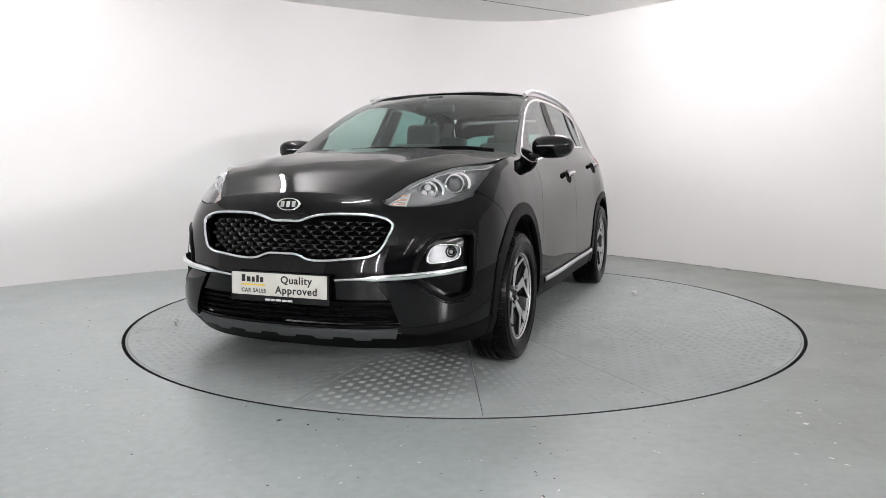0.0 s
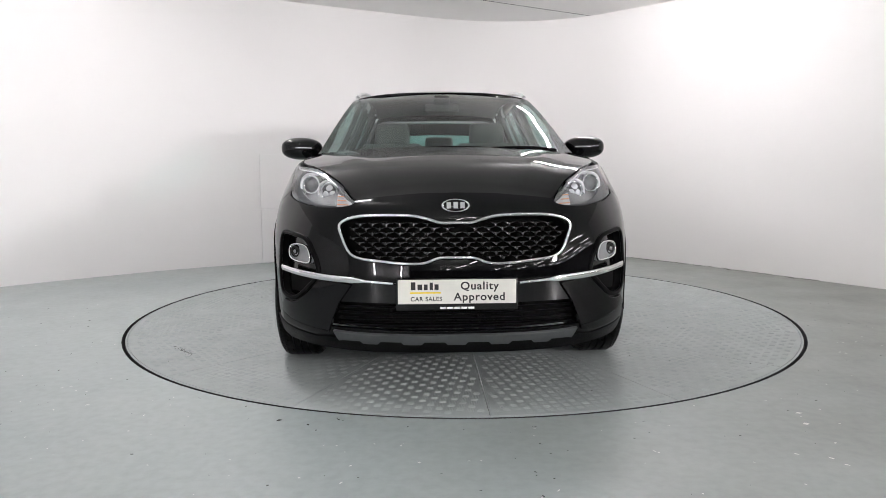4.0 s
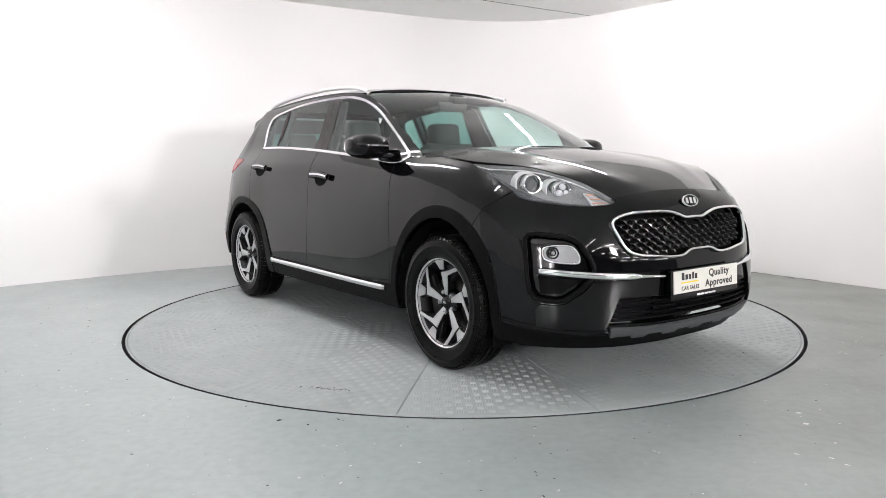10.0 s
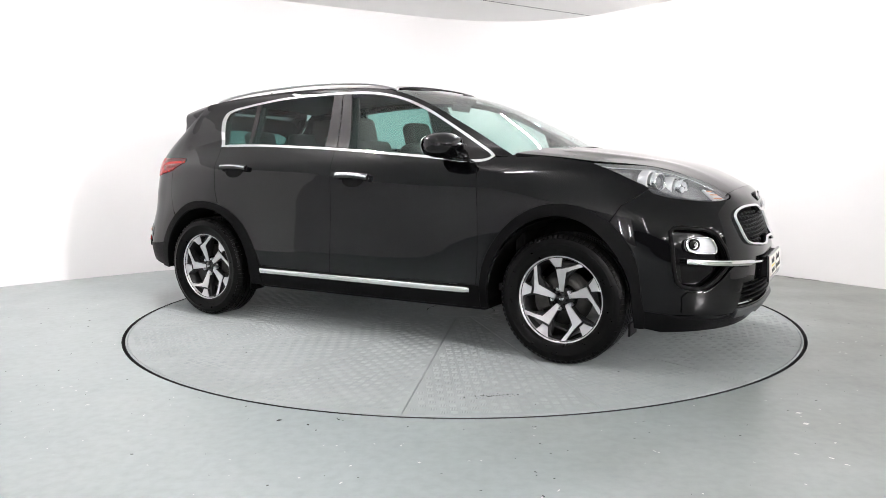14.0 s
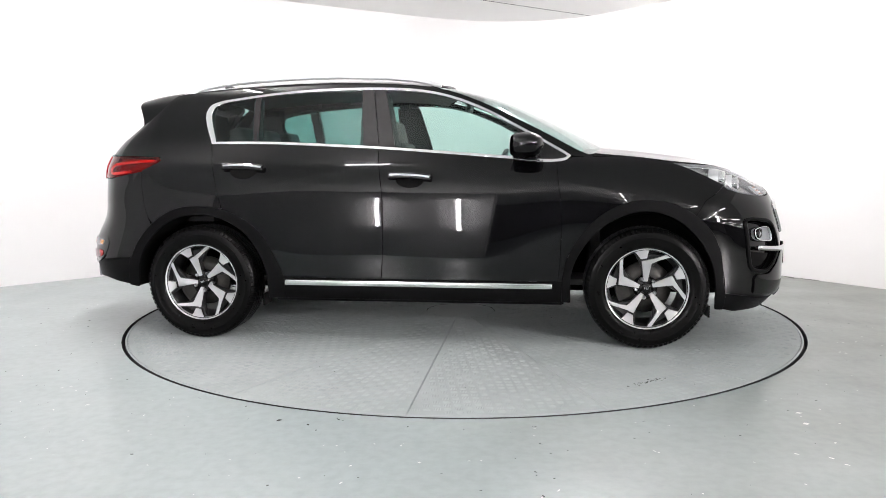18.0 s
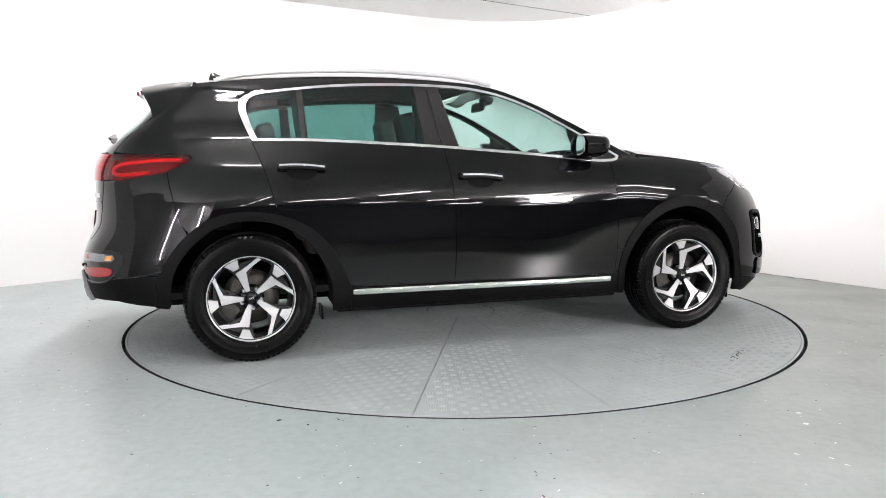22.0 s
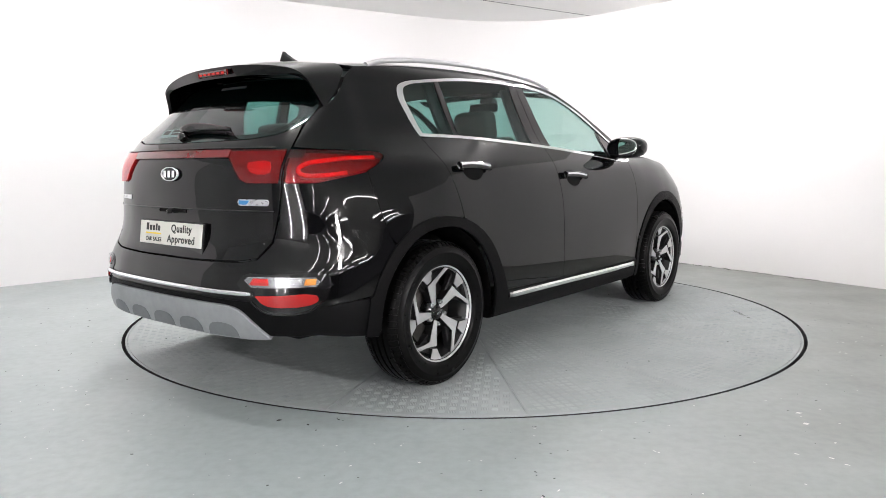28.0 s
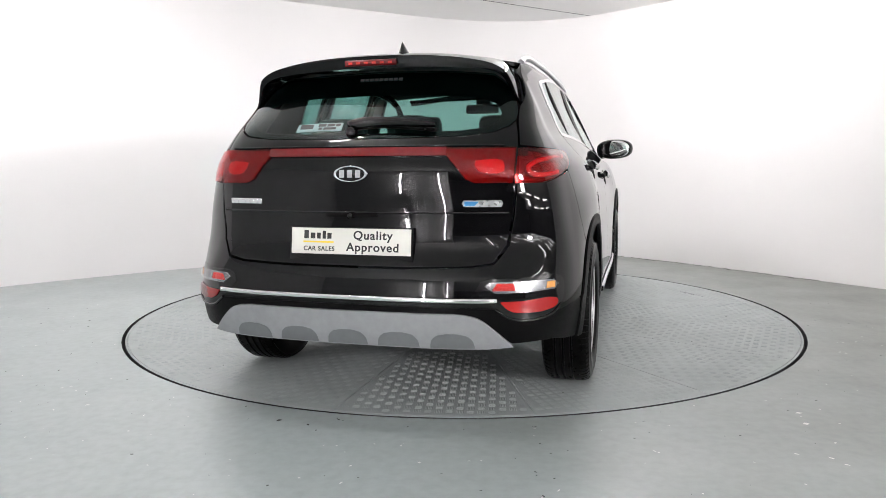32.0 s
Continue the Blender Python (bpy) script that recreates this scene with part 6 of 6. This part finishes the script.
# dark wheel houses and underside
for x in (1.335, -1.335):
    for sg in (1, -1):
        v, f = [], []
        n = 20
        for y in (0.50, 0.885):
            for i in range(n + 1):
                a = radians(-4 + 188 * i / n)
                v.append((x + 0.432 * math.cos(a), sg * y, 0.345 + 0.432 * math.sin(a)))
        f = [(i, i + 1, n + 2 + i, n + 1 + i) for i in range(n)]
        v.append((x, sg * 0.50, 0.345))
        f += [(i, i + 1, 2 * n + 2) for i in range(n)]
        carried("wheel_house", v, f, DARK, None, "dark plastic wheel housing")
under = block((1.75, 1.70, 0.10), (0, 0, 0.285), 0.02)
carried("underside", *bm_data(under), DARK, None, "dark underside of the body", False)
carried("underside", *bm_data(block((3.7, 0.98, 0.10), (-0.02, 0, 0.31), 0.02)), DARK, None, "dark underside of the body", False)
for x, sg in ((-0.955, 1), (-0.955, -1)):
    carried("mud_flap", *bm_data(block((0.012, 0.13, 0.075), (x, sg * 0.79, 0.240), 0.004)), RUBBER, None, "black rubber mud flap", False)
for sg in (1, -1):
    carried("air_flap", *bm_data(block((0.012, 0.13, 0.07), (1.690, sg * 0.79, 0.215), 0.004)), RUBBER, None, "black rubber air flap", False)


# ---------------------------------------------------------------- door mirrors
def egg(c, r, n=28, m=16, p=0.75):
    v, f = [], []
    for j in range(m + 1):
        t = math.pi * j / m
        for i in range(n):
            a = 2 * math.pi * i / n
            s = abs(math.sin(t)) ** p
            ca, sa = math.cos(a), math.sin(a)
            v.append((c[0] + r[0] * s * abs(ca) ** p * (1 if ca > 0 else -1), c[1] + r[1] * (abs(math.cos(t)) ** 0.9) * (1 if t < math.pi / 2 else -1), c[2] + r[2] * s * abs(sa) ** p * (1 if sa > 0 else -1)))
    f = [(j * n + i, (j + 1) * n + i, (j + 1) * n + (i + 1) % n, j * n + (i + 1) % n) for j in range(m) for i in range(n)]
    return v, f


for i in (0, 1):
    R_ = bool(i)
    v, f = egg((0.640, 0.918, 1.166), (0.105, 0.130, 0.072))
    v = [(min(max(x, 0.572), 0.745) + 0.03 * (y - 0.915), y, z + 0.02 * (y - 0.915) - 0.25 * max(0, x - 0.66) * (z - 1.166)) for x, y, z in v]
    mir = carried("door_mirror", v, f, PAINT, None, "black door mirror with a turn signal", True, R_, 45)
    v, f = egg((0.5725, 0.915, 1.166), (0.006, 0.108, 0.060), p=0.7)
    v = [(x - 0.14 * (y - 0.915), y, z) for x, y, z in v]
    carried("mirror_glass", v, f, MIRROR, mir, "mirror glass", True, R_)
    ln = np.array(curve_points([(0.742, 0.84, 1.168), (0.745, 0.90, 1.170), (0.735, 0.965, 1.170), (0.700, 1.015, 1.170), (0.65, 1.034, 1.170)], 5))
    v, f = sweep(ln, ln - np.array([0.62, 0.9, 1.168]), oval(0.009, 0.008, 8))
    carried("turn_signal", v, f, LAMP_SILVER, mir, "clear turn signal strip", True, R_)
    st = [(0.665, 0.84, 1.120), (0.685, 0.80, 1.108), (0.70, 0.765, 1.106)]
    v, f = sweep(curve_points(st, 4), np.tile([0, 0, 1.0], (9, 1)), oval(0.085, 0.040, 12))
    carried("mirror_foot", v, f, GLOSS_BLACK, mir, "black mirror foot", True, R_)


# ---------------------------------------------------------------- cabin
cab = inset(skin, 0.075)
both("door_card", cab, F([(0.90, 1.07), (0.31, 1.10), (-0.23, 1.145), (-1.30, 1.185), (-1.62, 1.15), (-1.62, 0.90), (-0.82, 0.90), (-0.76, 0.45), (0.84, 0.40), (0.86, 0.88)]), DASH, "dark inner door trim", gap=0, thick=0.01, step=0.08)
both("shoulder_trim", inset(skin, 0.02), F([(0.86, 1.098), (0.31, 1.108), (-0.23, 1.150), (-1.30, 1.188), (-1.30, 1.10), (0.86, 1.0)]), DASH, "dark window ledge", gap=0, thick=0.05, step=0.08)
liner = inset(roof_map, 0.03)
panel("headliner", liner, [(x * 0.97 - 0.02, y * 0.96) for x, y in roof_uv], TRIM_GREY, None, "light grey roof lining", gap=0, thick=0, step=0.1)
for i in (0, 1):
    R_ = bool(i)
    panel("pillar_trim", inset(skin, 0.05), F([(-0.37, 1.53), (-0.20, 1.53), (-0.10, 1.15), (-0.36, 1.16)]), DASH, None, "inner pillar trim", R_, gap=0, thick=0.02, step=0.08)
    panel("rear_pillar_trim", inset(skin, 0.05), F([(-1.02, 1.49), (-1.08, 1.49), (-1.055, 1.19), (-0.99, 1.19)]), DASH, None, "inner pillar trim", R_, gap=0, thick=0.02, step=0.08)
    panel("rear_side_trim", inset(skin, 0.05), F([(-1.33, 1.47), (-1.55, 1.47), (-1.72, 1.20), (-1.68, 1.12), (-1.28, 1.15), (-1.34, 1.38)]), DASH, None, "inner rear trim", R_, gap=0, thick=0.01, step=0.08)
carried("cabin_floor", *bm_data(block((3.3, 1.5, 0.04), (-0.35, 0, 0.36), 0.01)), DASH, None, "dark carpet floor", False)
carried("bulkhead", *bm_data(block((0.06, 1.55, 0.72), (1.05, 0, 0.70), 0.01)), DARK, None, "dark bulkhead", False)
carried("boot_floor", *bm_data(block((0.75, 1.2, 0.04), (-1.75, 0, 0.72), 0.01)), DASH, None, "dark boot floor", False)
# dashboard
dv_, df_ = [], []
for y in np.linspace(-0.70, 0.70, 15):
    hump = 0.05 * math.exp(-((y + 0.37) / 0.20) ** 2)
    for x, z in ((1.06, 1.06), (0.90, 1.075 + hump * 0.3), (0.72, 1.06 + hump), (0.60, 1.03 + hump), (0.55, 0.96), (0.58, 0.80), (0.70, 0.62)):
        dv_.append((x - 0.12 * y * y, y, z))
df_ = [(i * 7 + a, i * 7 + a + 1, i * 7 + 8 + a, i * 7 + 7 + a) for i in range(14) for a in range(6)]
carried("dashboard", dv_, df_, DASH, None, "dark grey moulded dashboard")
# steering wheel, on the car's right
st_c, st_ax = Vector((0.44, -0.37, 0.985)), Vector((-0.90, 0, 0.42)).normalized()
mt = st_ax.to_track_quat("Y", "Z").to_matrix()
v, f = [], []
for i in range(40):
    a = 2 * math.pi * i / 40
    for j in range(8):
        b = 2 * math.pi * j / 8
        r = 0.178 + 0.016 * math.cos(b)
        v.append(tuple(st_c + mt @ Vector((r * math.cos(a), 0.014 * math.sin(b), r * math.sin(a)))))
f = [(i * 8 + j, i * 8 + (j + 1) % 8, ((i + 1) % 40) * 8 + (j + 1) % 8, ((i + 1) % 40) * 8 + j) for i in range(40) for j in range(8)]
wheel_ring = carried("steering_wheel", v, f, SEAT, None, "black leather steering wheel")
bm = block((0.17, 0.05, 0.12), (0, -0.01, 0), 0.02)
bmesh.ops.transform(bm, matrix=Matrix.Translation(st_c) @ mt.to_4x4(), verts=bm.verts)
carried("horn_pad", *bm_data(bm), DASH, wheel_ring)
for a in (0, 180, 270):
    bm = block((0.13, 0.015, 0.03), (0.11, -0.005, 0), 0.005)
    bmesh.ops.transform(bm, matrix=Matrix.Translation(st_c) @ mt.to_4x4() @ pose(0, 0, 0, 0, a, 0), verts=bm.verts)
    carried("wheel_spoke", *bm_data(bm), SATIN, wheel_ring)
carried("steering_column", *bm_data(block((0.30, 0.09, 0.09), (0.58, -0.37, 0.90), 0.02)), DASH, None, "dark steering column", False)


def cushion(size, at, m, bevel, material, name, parent, label=""):
    bm = block(size, (0, 0, 0), bevel, 4)
    bmesh.ops.transform(bm, matrix=Matrix.Translation(at) @ m, verts=bm.verts)
    return carried(name, *bm_data(bm), material, parent, label)


for y in (-0.37, 0.37):
    seat = cushion((0.52, 0.50, 0.16), (0.10, y, 0.64), pose(0, 0, 0, 0, -8, 0), 0.06, SEAT, "front_seat", None, "dark leather front seat")
    cushion((0.14, 0.48, 0.62), (-0.22, y, 0.92), pose(0, 0, 0, 0, -18, 0), 0.055, SEAT_GREY, "backrest", seat, "dark backrest")
    for s_ in (-1, 1):
        cushion((0.18, 0.09, 0.50), (-0.19, y + s_ * 0.21, 0.90), pose(0, 0, 0, 0, -18, 0), 0.04, SEAT, "side_bolster", seat)
    cushion((0.12, 0.27, 0.19), (-0.345, y, 1.285), pose(0, 0, 0, 0, -12, 0), 0.055, SEAT_GREY, "headrest", seat, "padded headrest")
    for s_ in (-1, 1):
        cushion((0.012, 0.012, 0.10), (-0.335, y + s_ * 0.06, 1.19), pose(0, 0, 0, 0, -12, 0), 0.003, CHROME, "headrest_post", seat)
rear = cushion((0.50, 1.30, 0.18), (-0.78, 0, 0.66), pose(0, 0, 0, 0, -8, 0), 0.06, SEAT, "rear_bench", None, "dark leather rear bench")
for y, w in ((-0.44, 0.46), (0.02, 0.40), (0.46, 0.44)):
    cushion((0.15, w, 0.60), (-1.10, y, 0.92), pose(0, 0, 0, 0, -22, 0), 0.055, SEAT, "backrest", rear, "dark backrest")
    cushion((0.10, 0.25, 0.14), (-1.215, y, 1.235), pose(0, 0, 0, 0, -15, 0), 0.04, SEAT, "headrest", rear, "padded headrest")
# inner mirror and its foot
q = screen_map([0.0], [1.515])[0]
cushion((0.03, 0.24, 0.065), (q[0] - 0.11, 0, 1.455), pose(0, 0, 0, 0, 12, 0), 0.02, DASH, "inner_mirror", None, "black inner mirror")
cushion((0.07, 0.11, 0.05), (q[0] - 0.05, 0, 1.505), pose(0, 0, 0, 0, 25, 0), 0.015, DASH, "sensor_cover", None, "black sensor cover")


# ---------------------------------------------------------------- the turntable
turntable = new("turntable")
tagged(turntable, "round steel tread-plate turntable set flush in the floor", "turntable")
dv, df = lathe([(0.0, -0.012), (TABLE_R - 0.01, -0.012), (TABLE_R - 0.01, -0.075)], 128, "z")
solid("base_disc", dv, [f[::-1] for f in df], GAP, turntable, "dark steel disc under the plates")
rv, rf = lathe([(TABLE_R - 0.014, -0.07), (TABLE_R - 0.014, -0.002), (TABLE_R - 0.011, 0.001), (TABLE_R - 0.004, 0.001), (TABLE_R, -0.002)], 160, "z")
sv_, sf_ = lathe([(TABLE_R, -0.002), (TABLE_R, -0.07)], 160, "z")
solid("ring_side", sv_, [f[::-1] for f in sf_], GAP, turntable, "dark side of the disc", True)
solid("edge_ring", rv, [f[::-1] for f in rf], TREAD, turntable, "worn steel edge ring", True)


def tread_bars(a0, a1, r0, r1):
    """Raised five-bar tread between two radial seams, as verts and faces."""
    mid = (a0 + a1) / 2
    ca, sa = math.cos(mid), math.sin(mid)
    pitch, v, f = 0.046, [], []
    n = int(r1 / pitch) + 1
    for i in range(-n // 4 - 2, n // 4 + 3):
        for j in range(int(r0 / pitch), n + 1):
            cu, cv = (j + 0.5) * pitch, (i + 0.5) * pitch
            rr, aa = math.hypot(cu, cv), math.atan2(cv, cu)
            if rr < r0 + 0.03 or rr > r1 - 0.035 or abs(aa) > (a1 - a0) / 2 - 0.028 / rr:
                continue
            along = (i + j) % 2
            for k in range(-2, 3):
                off = k * 0.0070
                ln = 0.0175 - 0.0012 * abs(k)
                for (u, w, h) in ((-ln, -0.0027, 0.0), (-ln + 0.004, 0, 0.0009), (-ln, 0.0027, 0.0), (ln, -0.0027, 0.0), (ln - 0.004, 0, 0.0009), (ln, 0.0027, 0.0)):
                    pu, pv_ = (u, w + off) if along else (w + off, u)
                    x, y = cu + pu, cv + pv_
                    v.append((x * ca - y * sa, x * sa + y * ca, h + 0.0002))
                b = len(v) - 6
                q = [(b, b + 3, b + 4, b + 1), (b + 1, b + 4, b + 5, b + 2), (b, b + 1, b + 2), (b + 3, b + 5, b + 4)]
                f += q if along else [w_[::-1] for w_ in q]
    return v, f


def sector(a0, a1, r0, r1, n=14):
    """One pie-shaped plate with thickness."""
    v, f = [], []
    e = 0.0022
    for z in (0.0, -0.012):
        for r in (r0, r1):
            for i in range(n + 1):
                a = a0 + e / r + (a1 - a0 - 2 * e / r) * i / n
                v.append((r * math.cos(a), r * math.sin(a), z))
    m = n + 1
    for i in range(n):
        f.append((i, m + i, m + i + 1, i + 1))
        f.append((m + i, 3 * m + i, 3 * m + i + 1, m + i + 1))
    f += [(0, 2 * m, 3 * m, m), (n, m + n, 3 * m + n, 2 * m + n)]
    return v, f


for k in range(16):
    a0, a1 = math.pi / 8 * k, math.pi / 8 * (k + 1)
    v, f = sector(a0, a1, 0.25, TABLE_R - 0.016)
    pl = solid("tread_plate", v, f, TREAD, turntable)
    v, f = tread_bars(a0, a1, 0.25, TABLE_R - 0.016)
    tagged(solid("tread", v, f, TREAD_PAD, pl), kind="stuff")
hv, hf = lathe([(0.0, 0.0), (0.24, 0.0), (0.244, -0.003), (0.244, -0.012)], 48, "z")
solid("hub_plate", hv, [q[::-1] for q in hf], TREAD, turntable, "round steel middle plate")

# a smear of dark crumbs and a few stray specks lying on the plates
sm_ = random.Random(12)
v, f = [], []
for k in range(90):
    if k < 46:
        u_ = sm_.random()
        x, y = 0.98 + 0.20 * u_ + sm_.gauss(0, 0.008), -1.74 + 0.16 * u_ + sm_.gauss(0, 0.008)
    else:
        r_, a_ = 2.15 * math.sqrt(sm_.random()), sm_.uniform(0, 6.283)
        x, y = r_ * math.cos(a_), r_ * math.sin(a_)
    c_ = sm_.uniform(0.002, 0.006)
    b, g = len(v), sm_.uniform(0, 6.283)
    v += [(x + c_ * sm_.uniform(0.6, 1.5) * math.cos(g + q), y + c_ * sm_.uniform(0.6, 1.5) * math.sin(g + q), 0.0022) for q in (0, 1.6, 3.1, 4.7)] + [(x, y, 0.0022 + c_ * 0.5)]
    f += [(b + i, b + (i + 1) % 4, b + 4) for i in range(4)]
tagged(solid("table_dirt", v, f, DIRT, turntable, "dark crumbs of dirt on the steel plates"), kind="stuff")

# a crumpled scrap of white paper lying on the disc
bm = bmesh.new()
bmesh.ops.create_icosphere(bm, subdivisions=2, radius=0.026)
rs_ = random.Random(4)
for v_ in bm.verts:
    v_.co *= rs_.uniform(0.7, 1.15)
    v_.co.z = max(-0.016, v_.co.z * 0.8)
bmesh.ops.translate(bm, vec=(-1.03, 1.127, 0.0178), verts=bm.verts)
scrap = tagged(part("paper_scrap", bm, surface("white_paper", (0.75, 0.75, 0.73), 0.8, vary=0.1, scale=60), None, smooth=False), "small crumpled scrap of white paper on the turntable", "litter")


# ---------------------------------------------------------------- the turn
# turn of the turntable, in degrees, every two seconds
TURN = (-110.0, -98.3, -86.7, -75.15, -63.56, -52.0, -40.45, -28.95, -17.5, -5.9, 5.74, 17.3, 28.88, 40.4, 52.33, 64.02, 75.7)


def motions():
    for thing, at in ((turntable, TABLE_AT), (car, (0, 0)), (scrap, TABLE_AT)):
        walk(thing, [(2.0 * i, pose(*at, 0, 0, 0, a)) for i, a in enumerate(TURN)])


motions()
